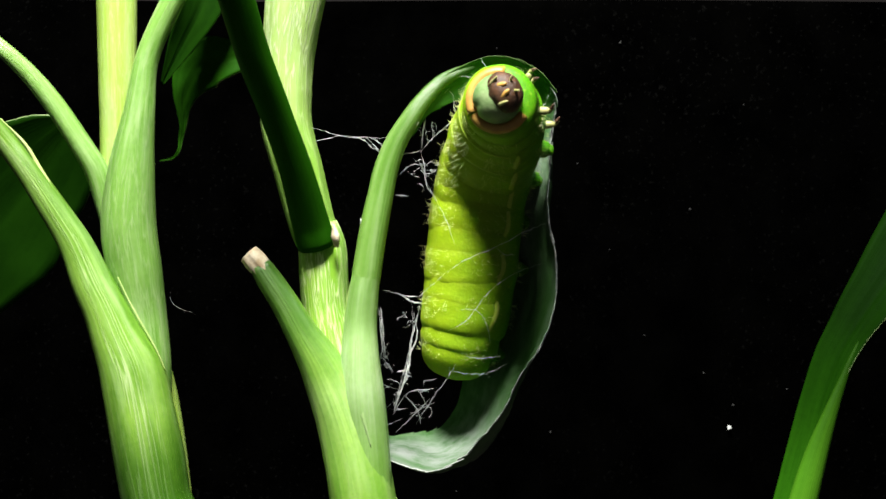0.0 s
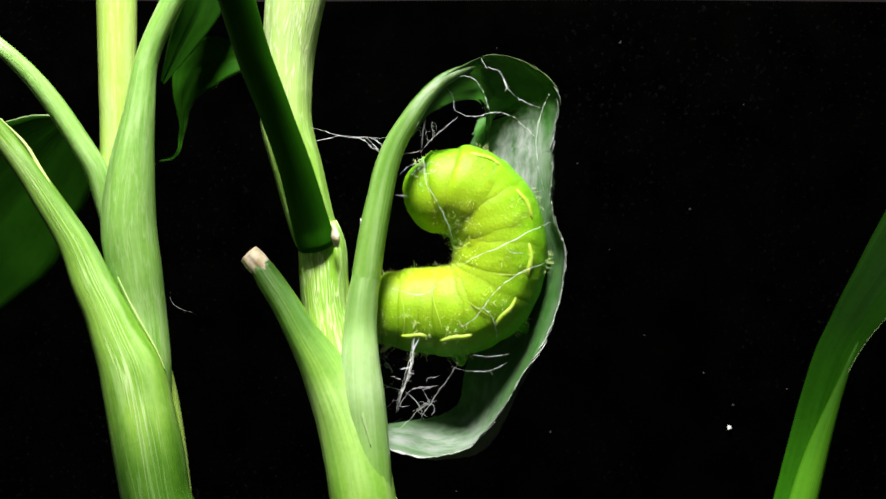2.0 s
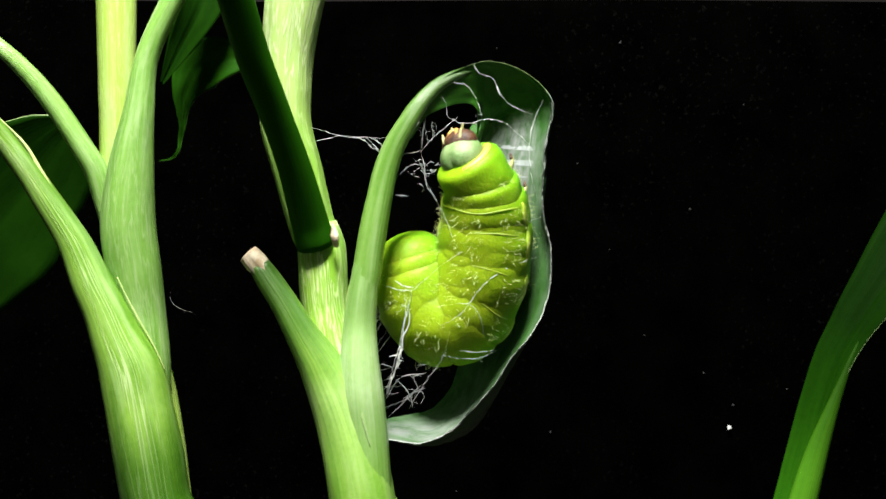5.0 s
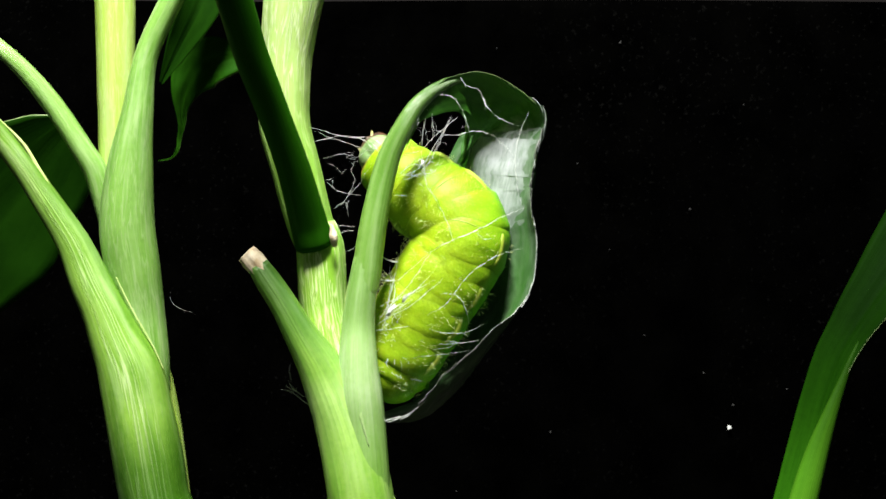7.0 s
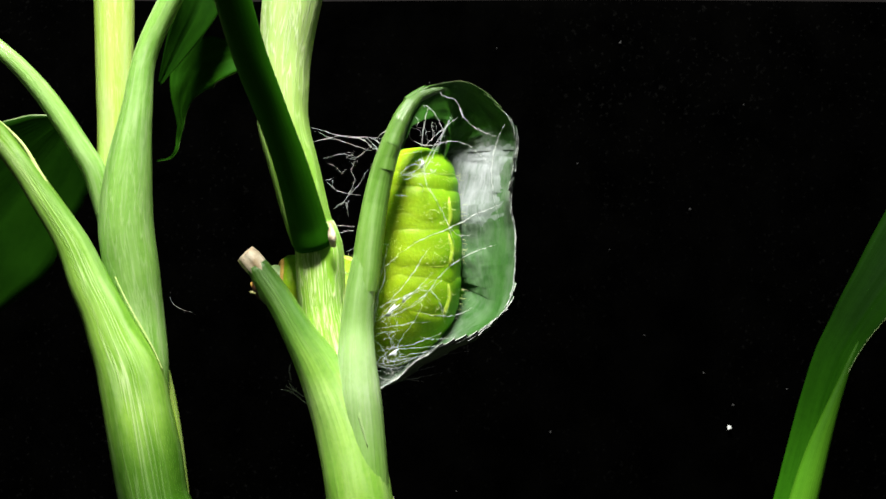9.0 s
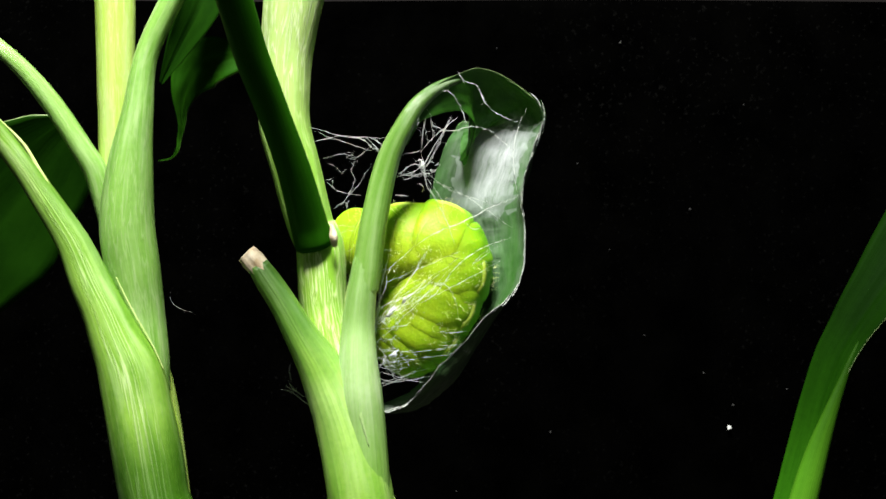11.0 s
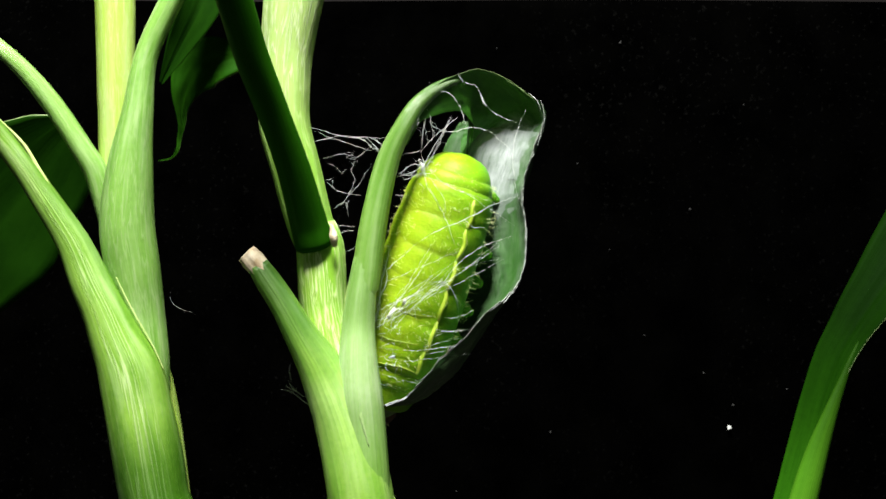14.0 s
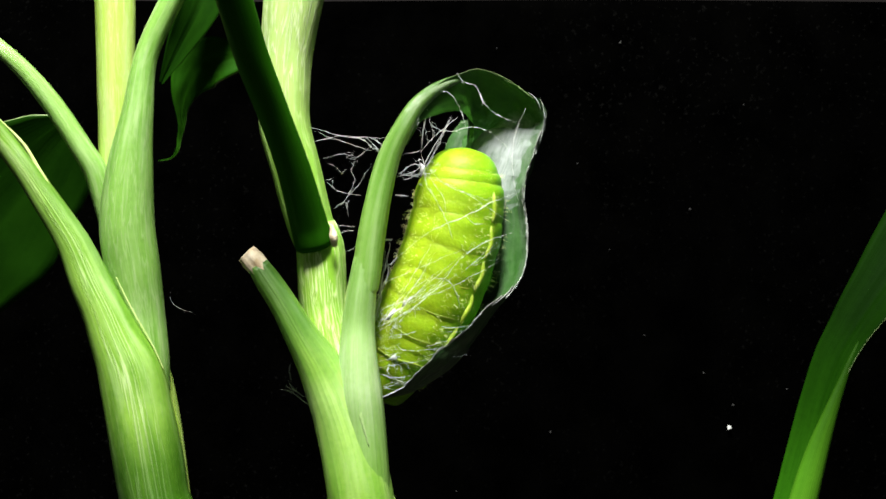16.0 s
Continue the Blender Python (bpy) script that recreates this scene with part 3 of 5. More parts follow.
leaf_key(2.5, (52, 26, 17, 30), EARLY, [(10.6, 7.0, 194.9), (19.3, 10.0, 193.6), (25.3, 12.0, 188.1), (25.2, 13.0, 174.2), (25.4, 13.0, 159.6), (27.7, 12.0, 147.5), (26.1, 12.0, 136.9), (20.8, 13.0, 128.8), (13.5, 13.0, 121.5), (6.1, 13.0, 112.1), (-1.2, 12.0, 109.5), (-14.0, 10.0, 115.8)])
leaf_key(3.0, (52, 26, 17, 30), EARLY, [(10.6, 7.0, 194.8), (19.3, 10.0, 193.2), (26.0, 12.0, 188.1), (25.6, 13.0, 174.2), (25.6, 13.0, 159.6), (28.9, 12.0, 148.9), (26.8, 12.0, 138.2), (21.5, 13.0, 127.5), (14.8, 13.0, 116.8), (8.1, 13.0, 108.5), (0.1, 12.0, 105.6), (-13.2, 10.0, 109.0)])
leaf_key(3.5, (52, 26, 17, 30), EARLY, [(10.6, 7.0, 194.9), (19.3, 10.0, 193.4), (25.6, 12.0, 188.1), (24.6, 13.0, 174.2), (24.3, 13.0, 159.6), (26.9, 12.0, 146.2), (25.0, 12.0, 135.6), (19.0, 13.0, 123.5), (13.5, 13.0, 112.8), (8.1, 13.0, 104.8), (0.1, 12.0, 102.1), (-13.2, 10.0, 105.8)])
leaf_key(4.2, (52, 26, 17, 30), EARLY, [(10.6, 7.0, 194.5), (19.3, 10.0, 193.0), (25.7, 12.0, 187.7), (24.8, 13.0, 174.2), (24.8, 13.0, 159.6), (27.2, 12.0, 146.2), (25.0, 12.0, 135.6), (19.0, 13.0, 123.5), (13.5, 13.0, 112.8), (8.1, 13.0, 104.8), (0.1, 12.0, 102.1), (-13.2, 10.0, 105.0)])
leaf_key(6.3, (52, 36, 4, 4), LATER, [(8.0, 7.0, 190.7), (16.0, 10.0, 187.9), (23.4, 12.0, 181.1), (21.2, 13.0, 170.9), (20.6, 13.0, 160.9), (21.6, 12.0, 150.2), (20.2, 12.0, 141.0), (16.0, 13.0, 133.9), (9.6, 13.0, 125.6), (3.1, 13.0, 117.6), (-4.9, 12.0, 110.5), (-14.0, 10.0, 109.5)])
leaf_key(8.5, (52, 36, 4, 4), LATER, [(8.0, 7.0, 191.4), (16.0, 10.0, 188.5), (23.8, 12.0, 181.5), (21.5, 13.0, 170.9), (20.3, 13.0, 160.9), (21.3, 12.0, 150.2), (20.0, 12.0, 141.0), (15.8, 13.0, 133.9), (9.6, 13.0, 125.6), (3.1, 13.0, 117.6), (-4.9, 12.0, 110.8), (-14.0, 10.0, 109.7)])
leaf_key(9.0, (56, 48, 25, 10), PULLED, [(4.1, 7.0, 188.5), (10.7, 10.0, 185.2), (16.9, 12.0, 175.2), (15.4, 13.0, 167.6), (15.2, 13.0, 158.2), (15.7, 12.0, 148.9), (13.8, 12.0, 138.2), (9.5, 13.0, 132.6), (3.5, 13.0, 129.6), (-2.5, 13.0, 125.9), (-8.5, 12.0, 120.9), (-14.8, 10.0, 117.1)])
leaf_key(9.2, (52, 36, 4, 4), LATER, [(8.0, 7.0, 190.7), (16.0, 10.0, 187.9), (23.4, 12.0, 180.8), (20.8, 13.0, 170.9), (20.8, 13.0, 160.9), (22.2, 12.0, 150.2), (21.0, 12.0, 141.0), (16.3, 13.0, 133.5), (9.6, 13.0, 126.7), (3.1, 13.0, 118.9), (-4.9, 12.0, 112.8), (-14.3, 10.0, 111.9)])
leaf_key(11.3, (52, 36, 4, 4), LATER, [(8.0, 7.0, 191.7), (16.0, 10.0, 188.8), (23.4, 12.0, 181.7), (20.2, 13.0, 170.9), (18.2, 13.0, 160.9), (18.6, 12.0, 150.2), (17.0, 12.0, 141.7), (12.7, 13.0, 135.5), (7.3, 13.0, 127.0), (1.7, 13.0, 118.9), (-5.9, 12.0, 112.8), (-14.3, 10.0, 111.5)])
leaf_key(13.0, (52, 36, 4, 4), LATER, [(8.0, 7.0, 191.4), (16.0, 10.0, 188.5), (23.4, 12.0, 181.2), (20.2, 13.0, 170.9), (18.4, 13.0, 160.9), (19.0, 12.0, 150.2), (17.0, 12.0, 141.7), (12.7, 13.0, 135.5), (7.3, 13.0, 127.2), (1.7, 13.0, 119.6), (-5.9, 12.0, 113.5), (-14.3, 10.0, 112.4)])
leaf_key(16.0, (52, 36, 4, 4), LATER, [(8.0, 7.0, 191.4), (16.0, 10.0, 188.5), (23.6, 12.0, 181.4), (20.6, 13.0, 170.9), (18.7, 13.0, 160.9), (19.4, 12.0, 151.5), (17.6, 12.0, 142.7), (12.8, 13.0, 136.8), (6.9, 13.0, 128.6), (0.4, 13.0, 121.6), (-7.2, 12.0, 116.8), (-14.5, 10.0, 114.9)])


def leaf_axes(tangent, opening):
    """Along the midrib, across to the far half, and into the pocket."""
    t = Vector(tangent).normalized()
    flat = Vector((t.z, 0, -t.x)).normalized()
    inner = Matrix.Rotation(-radians(opening), 3, t) @ flat
    return t, t.cross(inner), inner


def leaf_pose(st, i):
    a, b = st[i], st[i + 1]
    wide = 3 if i > 11 else 0
    t, far, inner = leaf_axes(st[min(i + 1 + wide, len(st) - 1), :3] - st[max(i - wide, 0), :3], (a[3] + b[3]) / 2)
    m = Matrix((t, far, -inner)).transposed().to_4x4()
    m.translation = Vector((a[:3] + b[:3]) / 2) * MM
    return m


REST = (eased(LEAF_KEYS, 1.5) + eased(LEAF_KEYS, 15.0)) / 2
NLEAF = len(REST) - 1


@functools.lru_cache(maxsize=None)
def rest_point(u):
    """A smooth line through the stations of the leaf at rest, run on past its ends."""
    i = min(max(int(math.floor(u)), 0), NLEAF - 1)
    f = u - i
    p = [REST[min(max(i + k, 0), NLEAF)] for k in (-1, 0, 1, 2)]
    if f < 0 or f > 1:
        return p[1] + (p[2] - p[1]) * f
    return 0.5 * (2 * p[1] + (p[2] - p[0]) * f + (2 * p[0] - 5 * p[1] + 4 * p[2] - p[3]) * f * f + (3 * p[1] - p[0] - 3 * p[2] + p[3]) * f ** 3)


@functools.lru_cache(maxsize=None)
def rest_axes(u):
    p = rest_point(u)
    h = 0.3 + 2.8 * min(1, max(0, (u - 9) / 4))
    return (Vector(p[:3]), *leaf_axes(rest_point(u + h)[:3] - rest_point(u - h)[:3], p[3]))


def near_width(u):
    return float(np.interp((u - 9) / (NLEAF - 9), [-0.06, 0, 0.1, 0.25, 0.36, 0.45, 0.58, 0.68, 0.82, 0.92, 1], [0.6, 1.5, 3, 7, 8.5, 5.5, 3.5, 8, 12, 9, 3]))


def near_curl(u):
    return float(np.interp((u - 9) / (NLEAF - 9), [0, 0.3, 0.6], [0.17, 0.16, 0.09]))


def picture_inward(u):
    t = Vector(rest_point(u + 1)[:3] - rest_point(u - 1)[:3]).normalized()
    return Vector((t.z, 0, -t.x)).normalized()


@functools.lru_cache(maxsize=None)
def inset(u, opening):
    """How far the near half bulges out past the midrib."""
    if u < 8:
        return Vector((0, 0, 0))
    w, a, k = near_width(u), radians(opening), near_curl(u)
    out = max(math.sin(a) * math.sin(k * q) / k - math.cos(a) * (1 - math.cos(k * q)) / k for q in np.linspace(0, w, 9))
    return picture_inward(u) * (out * min(1, u - 8))


def blade_point(u, c, lift=0.0):
    """The rolled blade at rest: u along the chain, c from the near margin (0) to the far margin (1)."""
    p, t, far, inner = rest_axes(u)
    v = (u - 9) / (NLEAF - 9)
    wf = float(np.interp(v, [-0.06, 0, 0.06, 0.12, 0.20, 0.26, 0.32, 0.40, 0.5, 0.7, 0.85, 1], [3, 8, 16.5, 21, 18, 17, 18, 21, 25, 20, 16, 6]))
    wn = near_width(u)
    p = p + inset(u, rest_point(u)[3])
    q = -wn + (wn + wf) * c
    k = near_curl(u) if q < 0 else 0.036
    y, z = math.sin(k * q) / k, (1 - math.cos(k * q)) / k
    w = 0.9 * noise.noise(Vector((u * 0.35, q * 0.12, 0.3))) + 0.25 * noise.noise(Vector((u * 1.1, q * 0.5, 4.3)))
    w *= min(1, abs(q) * 0.15)
    return p + far * (y - math.sin(k * q) * (lift + w)) + inner * (z + math.cos(k * q) * (lift + w))


def stalk_radius(u):
    return np.interp(u, [0, 1, 2, 3, 4, 5, 6, 7, 8, 9, 12, 16, 25], [25.5, 25, 24.5, 23, 21.5, 19.5, 17.5, 15, 12, 9, 6, 3.5, 1.5]) * 0.128


def stalk_point(u, a, lift=0.0):
    p, t, far, inner = rest_axes(u)
    p = p + inset(u, rest_point(u)[3])
    r = (stalk_radius(u) + lift - 0.2) * (1 + 0.03 * noise.noise(Vector((math.cos(a), math.sin(a), u * 0.5))))
    return p + far * (math.sin(a) * r) + inner * (math.cos(a) * r + stalk_radius(u) * -0.8 * min(1, max(0, (u - 6) / 5)))


def piece(name, i, fn, nu, nc, wrap, layers, mats, label="", c_uv=1.0, over=0.42):
    """Cuts one rigid piece, with a little overlap, out of a surface of the leaf at rest."""
    bm = bmesh.new()
    uv = bm.loops.layers.uv.verify()
    inv = leaf_pose(REST, i).inverted()
    normals, grids = [], []
    cols = nc if wrap else nc + 1
    for li, lift in enumerate(layers):
        g = []
        for a in range(nu + 1):
            u = i - over + (1 + 2 * over) * a / nu
            row = []
            for c in range(cols):
                w = c / nc * (2 * math.pi if wrap else 1)
                if not wrap and 11 <= i <= 30:
                    snug = over * (1 + 1.0 * max(0, w - 0.5) / 0.5)
                    u = i - snug + (1 + 2 * snug) * a / nu
                e = 1e-3
                edge = 1.0 if c == 0 and not wrap and i > 18 else min(1.0, min(a, nu - a) / (nu * 0.28))
                p = fn(u, w, lift * edge * (1.0 if wrap else min(1.0, (0.32 if i > 18 and w < 0.5 else 0.22) + 7 * min(w, 1 - w))))
                du, dc = fn(u + e, w, lift) - fn(u - e, w, lift), fn(u, w + e, lift) - fn(u, w - e, lift)
                n = du.cross(dc).normalized()
                if not wrap and li == 0:
                    n = -n
                n = inv.to_3x3() @ n
                normals.append(n)
                row.append(bm.verts.new(inv @ (p * MM)))
            g.append(row)
        grids.append(g)
    for gi, g in enumerate(grids):
        for a in range(nu):
            for c in range(nc):
                c2 = (c + 1) % cols
                f = bm.faces.new((g[a][c], g[a + 1][c], g[a + 1][c2], g[a][c2]))
                f.material_index = gi
                for loop, (p, q) in zip(f.loops, ((a, c), (a + 1, c), (a + 1, c + 1), (a, c + 1))):
                    loop[uv].uv = (q / nc * c_uv, (i - over + (1 + 2 * over) * p / nu) * 0.104)
    if not wrap:
        for a in range(nu):
            for c in (0, nc):
                bm.faces.new((grids[0][a][c], grids[0][a + 1][c], grids[1][a + 1][c], grids[1][a][c])).material_index = 2 if c == 0 else 3
        for a in (0, nu):
            for c in range(nc):
                bm.faces.new((grids[0][a][c], grids[0][a][c + 1], grids[1][a][c + 1], grids[1][a][c])).material_index = 0
    else:
        for g in (grids[0][0], grids[0][-1]):
            bm.faces.new(g)
    bmesh.ops.recalc_face_normals(bm, faces=bm.faces[:])
    ob = part(name, bm, mats, None, label)
    ref = ob.data
    keep = []
    poly_n = [Vector() for _ in ref.vertices]
    for p in ref.polygons:
        for v in p.vertices:
            poly_n[v] += p.normal * p.area
    for n, q in zip(normals, poly_n):
        keep.append(n if n.dot(q) >= 0 else -n)
    ref.normals_split_custom_set_from_vertices(keep)
    return ob


rolled_leaf = new("rolled_leaf")
rolled_leaf.parent = plant
tagged(rolled_leaf, "dark green leaf rolled into a silk-lined pocket")
LEAF_PIECES = []
for i in range(NLEAF):
    if i < 20:
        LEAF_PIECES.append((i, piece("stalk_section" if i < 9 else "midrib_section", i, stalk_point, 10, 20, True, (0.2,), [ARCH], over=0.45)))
    if i >= 6:
        LEAF_PIECES.append((i, piece("leaf_band", i, blade_point, 7, 30, False, (-0.42, 0.42), [LEAF_BACK, LEAF_SILKED, SILK if i > 15 else LEAF_EDGE, LEAF_BACK])))
for i, ob in LEAF_PIECES:
    ob.parent = rolled_leaf


# ---- the caterpillar ----
caterpillar = thing("caterpillar", "plump lime green caterpillar spinning silk inside the rolled leaf", "caterpillar", (0, 14, 150))
NSEG = 8
BODY_R = [8.8, 10.7, 11.3, 11.4, 11.3, 11.0, 10.1, 8.3]
SPREAD = np.cumsum([0, 1.0, 1.2, 1.25, 1.25, 1.2, 1.05, 0.9, 0.75])
SPREAD = np.interp(np.arange(2 * NSEG + 1) / 2, np.arange(NSEG + 1), SPREAD / SPREAD[-1])


def lump(bm, centre, axis, radius, length, n=8, m=8, tip=1.0):
    """A rounded peg along an axis, in millimetres."""
    axis = Vector(axis).normalized()
    side = axis.orthogonal().normalized()
    other = axis.cross(side)
    rings = []
    for a in range(n + 1):
        u = a / n
        r = radius * (1 + (tip - 1) * u) * math.sqrt(max(0.0, 1 - (2 * u - 1) ** 4)) + 0.01
        c = Vector(centre) + axis * (length * (u - 0.5))
        rings.append([bm.verts.new((c + side * (math.cos(2 * math.pi * k / m) * r) + other * (math.sin(2 * math.pi * k / m) * r)) * MM) for k in range(m)])
    for a in range(n):
        for k in range(m):
            bm.faces.new((rings[a][k], rings[a][(k + 1) % m], rings[a + 1][(k + 1) % m], rings[a + 1][k]))
    bm.faces.new(rings[0][::-1])
    bm.faces.new(rings[-1])


def hair(bm, p, d, length, r=0.09, bend=0.25):
    """A fine tapering bristle."""
    d = Vector(d).normalized()
    side = d.orthogonal().normalized()
    other = d.cross(side)
    rings = []
    for a in range(3):
        u = a / 3
        c = Vector(p) + d * (length * u) + other * (bend * length * u * u)
        rings.append([bm.verts.new((c + side * math.cos(2.1 * k) * r * (1 - u) + other * math.sin(2.1 * k) * r * (1 - u)) * MM) for k in range(3)])
    top = bm.verts.new((Vector(p) + d * length + other * (bend * length)) * MM)
    for a in range(2):
        for k in range(3):
            bm.faces.new((rings[a][k], rings[a][(k + 1) % 3], rings[a + 1][(k + 1) % 3], rings[a + 1][k]))
    for k in range(3):
        bm.faces.new((rings[2][k], rings[2][(k + 1) % 3], top))


def round_dir(phi):
    return Vector((0, math.sin(phi), math.cos(phi)))


def body_ring(R, half, profile, seed):
    """A ring of skin round the x axis: lobed by warts, crossed by small folds, flattened on the belly."""
    bm = bmesh.new()
    nu, nv = 20, 56
    rings = []
    for a in range(nu + 1):
        u = 2 * a / nu - 1
        r = R * profile(u)
        ring = []
        for c in range(nv):
            phi = 2 * math.pi * c / nv
            wart = math.exp(-(u / 0.45) ** 2) * max(0, math.cos(2.5 * phi)) ** 6 * 0.03
            flank = math.exp(-(u / 0.6) ** 2) * math.exp(-((abs(math.pi - abs(phi - math.pi)) - 1.42) / 0.16) ** 2) * 0.035
            fold = 0.005 * math.sin(8 * u + 1.4 * math.sin(3 * phi + seed)) * (1 - u * u)
            lobe = 1 + wart + flank + fold + 0.012 * noise.noise(Vector((u * 1.6 + seed * 3, 2 * math.cos(phi), 2 * math.sin(phi))))
            lobe += 0.008 * noise.noise(Vector((u * 5 + seed * 5, 7 * math.cos(phi), 7 * math.sin(phi))))
            lobe *= 1 - 0.07 * max(0.0, -math.cos(phi)) ** 2
            ring.append(bm.verts.new(Vector((u * half, math.sin(phi) * r * lobe, math.cos(phi) * r * lobe)) * MM))
        rings.append(ring)
    for a in range(nu):
        for c in range(nv):
            c2 = (c + 1) % nv
            bm.faces.new((rings[a][c], rings[a + 1][c], rings[a + 1][c2], rings[a][c2]))
    bm.faces.new(rings[0])
    bm.faces.new(rings[-1][::-1])
    bmesh.ops.recalc_face_normals(bm, faces=bm.faces[:])
    return bm


def skin_fold(i):
    """The softer skin between two segments, a little narrower than they are."""
    R = 0.984 * (BODY_R[i] + BODY_R[min(i + 1, NSEG - 1)]) / 2
    return part("skin_fold", body_ring(R, 6.4, lambda u: 1 - 0.03 * u * u - 0.3 * abs(u) ** 9, 60 + i), SKIN)


def segment(i):
    """One body ring, its axis along x towards the head, its back towards z."""
    R = BODY_R[i]
    rng = random.Random(40 + i)

    def barrel(u):
        if i == 0 and u < 0:
            return (1 - 0.985 * abs(u) ** 2.4) ** (1 / 2.2)
        if i == NSEG - 1 and u > 0:
            return (1 - 0.8 * u * u) ** 0.5
        return 1 - 0.032 * abs(u * 1.5) ** 2.4 - 0.12 * abs(u) ** 10

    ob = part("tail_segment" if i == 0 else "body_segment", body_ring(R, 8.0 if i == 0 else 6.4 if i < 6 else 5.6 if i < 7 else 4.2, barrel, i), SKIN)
    # bristles on the warts
    bm = bmesh.new()
    for w in (-2, -1, 0, 1, 2):
        for _ in range(46 if abs(w) < 2 else 22):
            phi = w * 2 * math.pi / 5 * 0.9 + rng.uniform(-0.35, 0.35)
            d = round_dir(phi)
            x = rng.uniform(-3, 3)
            hair(bm, d * (R * 1.0) + Vector((x, 0, 0)), d + Vector((rng.uniform(-.6, .6), rng.uniform(-.4, .4), rng.uniform(-.4, .4))), rng.uniform(0.7, 2.3), 0.042)
    part("bristles", bm, BRISTLE, ob, "short pale bristles")
    # yellow ridge low on each flank, and a fine yellow line round the back
    if 0 < i < 7:
        for s in (-1, 1):
            bm = bmesh.new()
            line = []
            for k in range(9):
                u = k / 4 - 1
                d = round_dir(s * (1.42 + 0.02 * u + 0.02 * math.sin(4.0 * u + 0.8 * i))) * (R * (1.03 - 0.05 * u * u))
                line.append((3.9 * u, d.y, d.z, 0.2 + 0.42 * max(0, 1 - u * u) ** 0.6))
            tube(bm, line, n=24, around=9, wobble=0.6)
            part("flank_ridge", bm, RIDGE, ob, "pale yellow flank ridge")
    if 1 < i < 7:
        bm = bmesh.new()
        arc = []
        for k in range(15):
            phi = -1.45 + 2.9 * k / 14
            d = round_dir(phi) * (R * 0.967)
            arc.append((3.7 + 0.35 * math.cos(2 * phi) + 0.25 * math.sin(5 * phi + i), d.y, d.z, 0.10 + 0.12 * abs(math.sin(phi)) ** 2))
        tube(bm, arc, n=40, around=6, wobble=0.3)
        part("back_line", bm, RIDGE, ob, "fine yellow line round the back")
    # legs
    if i in (0, 2, 3, 4, 5):
        for s in (-1, 1):
            bm = bmesh.new()
            d = round_dir(math.pi - s * 0.55)
            lump(bm, d * (R * 0.96), d, 2.3, 4.6, 8, 10, 0.8)
            lump(bm, d * (R * 0.96 + 1.8), d.cross(Vector((1, 0, 0))), 1.2, 2.6, 6, 8)
            part("clasping_leg", bm, SKIN, ob)
    if i >= 6:
        for s in (-1, 1):
            bm = bmesh.new()
            d = round_dir(math.pi - s * 0.5)
            lump(bm, d * (R * 1.0) + Vector((1, 0, 0)), d + Vector((0.5, 0, 0)), 1.1, 3.2, 8, 8, 0.7)
            lump(bm, d * (R * 1.0 + 1.6) + Vector((2.2, 0, 0)), d + Vector((0.9, -0.5 * s, 0)), 0.65, 2.4, 8, 8, 0.4)
            leg = part("true_leg", bm, LEG, ob, "jointed cream leg with a dark claw")
            bm = bmesh.new()
            lump(bm, d * (R * 1.0 + 2.1) + Vector((3.2, -0.5 * s, 0)), d + Vector((0.9, -0.9 * s, 0)), 0.55, 1.8, 6, 8, 0.3)
            part("claw", bm, BROWN, leg, "dark brown claw")
    return ob


def head_piece():
    """Pale green head shell with a brown face, cream mouth feelers and an orange collar."""
    bm = bmesh.new()
    bmesh.ops.create_uvsphere(bm, u_segments=32, v_segments=20, radius=5.2 * MM)
    for v in bm.verts:
        v.co.x *= 0.86
        v.co.x += 1.9 * MM
        v.co.z *= 1 - 0.10 * math.exp(-(v.co.y / (0.9 * MM)) ** 2) * (v.co.z > 0)
    ob = part("head", bm, HEAD)
    bm = bmesh.new()
    bmesh.ops.create_uvsphere(bm, u_segments=24, v_segments=16, radius=4.5 * MM)
    for v in bm.verts:
        v.co.x = v.co.x * 0.75 + 4.2 * MM
        v.co.z = v.co.z * 0.80 - 1.9 * MM
        v.co += Vector((0, 0, 0.35 * MM)) * noise.noise(v.co * 900)
    part("face", bm, BROWN, ob, "dark brown lower face")
    for s in (-1, 1):
        bm = bmesh.new()
        lump(bm, (7.0, 1.0 * s, -2.0), (0.5, -0.25 * s, -1), 0.85, 3.0, 8, 8, 0.5)
        part("jaw", bm, ORANGE, ob)
        bm = bmesh.new()
        lump(bm, (6.9, 2.5 * s, -1.0), (0.7, 0.25 * s, -0.9), 0.5, 3.0, 8, 8, 0.5)
        part("feeler", bm, LEG, ob, "short cream feeler")
        bm = bmesh.new()
        lump(bm, (6.6, 1.2 * s, -4.2), (0.8, 0.5 * s, -0.7), 0.45, 2.8, 8, 8, 0.5)
        part("feeler", bm, LEG, ob, "short cream feeler")
        bm = bmesh.new()
        for k in range(4):
            a = 0.6 + k * 0.5
            lump(bm, (4.4, s * (3.4 + 0.4 * math.cos(a * 2)), -0.4 - 0.7 * k), (1, 0.6 * s, 0), 0.28, 0.7, 6, 6)
        part("eyes", bm, BROWN, ob, "tiny dark eye spots")
    bm = bmesh.new()
    arc = [(0.4, math.sin(a) * 5.9, math.cos(a) * 5.8, 1.2) for a in [-2.2 + 4.4 * k / 16 for k in range(17)]]
    tube(bm, arc, n=40, around=8)
    part("collar", bm, ORANGE, ob, "orange brown collar")
    return ob


BODY = []
for i in range(NSEG):
    BODY += [segment(i), skin_fold(i)]
BODY.append(head_piece())
for ob in BODY:
    ob.parent = caterpillar

BODY_KEYS = []


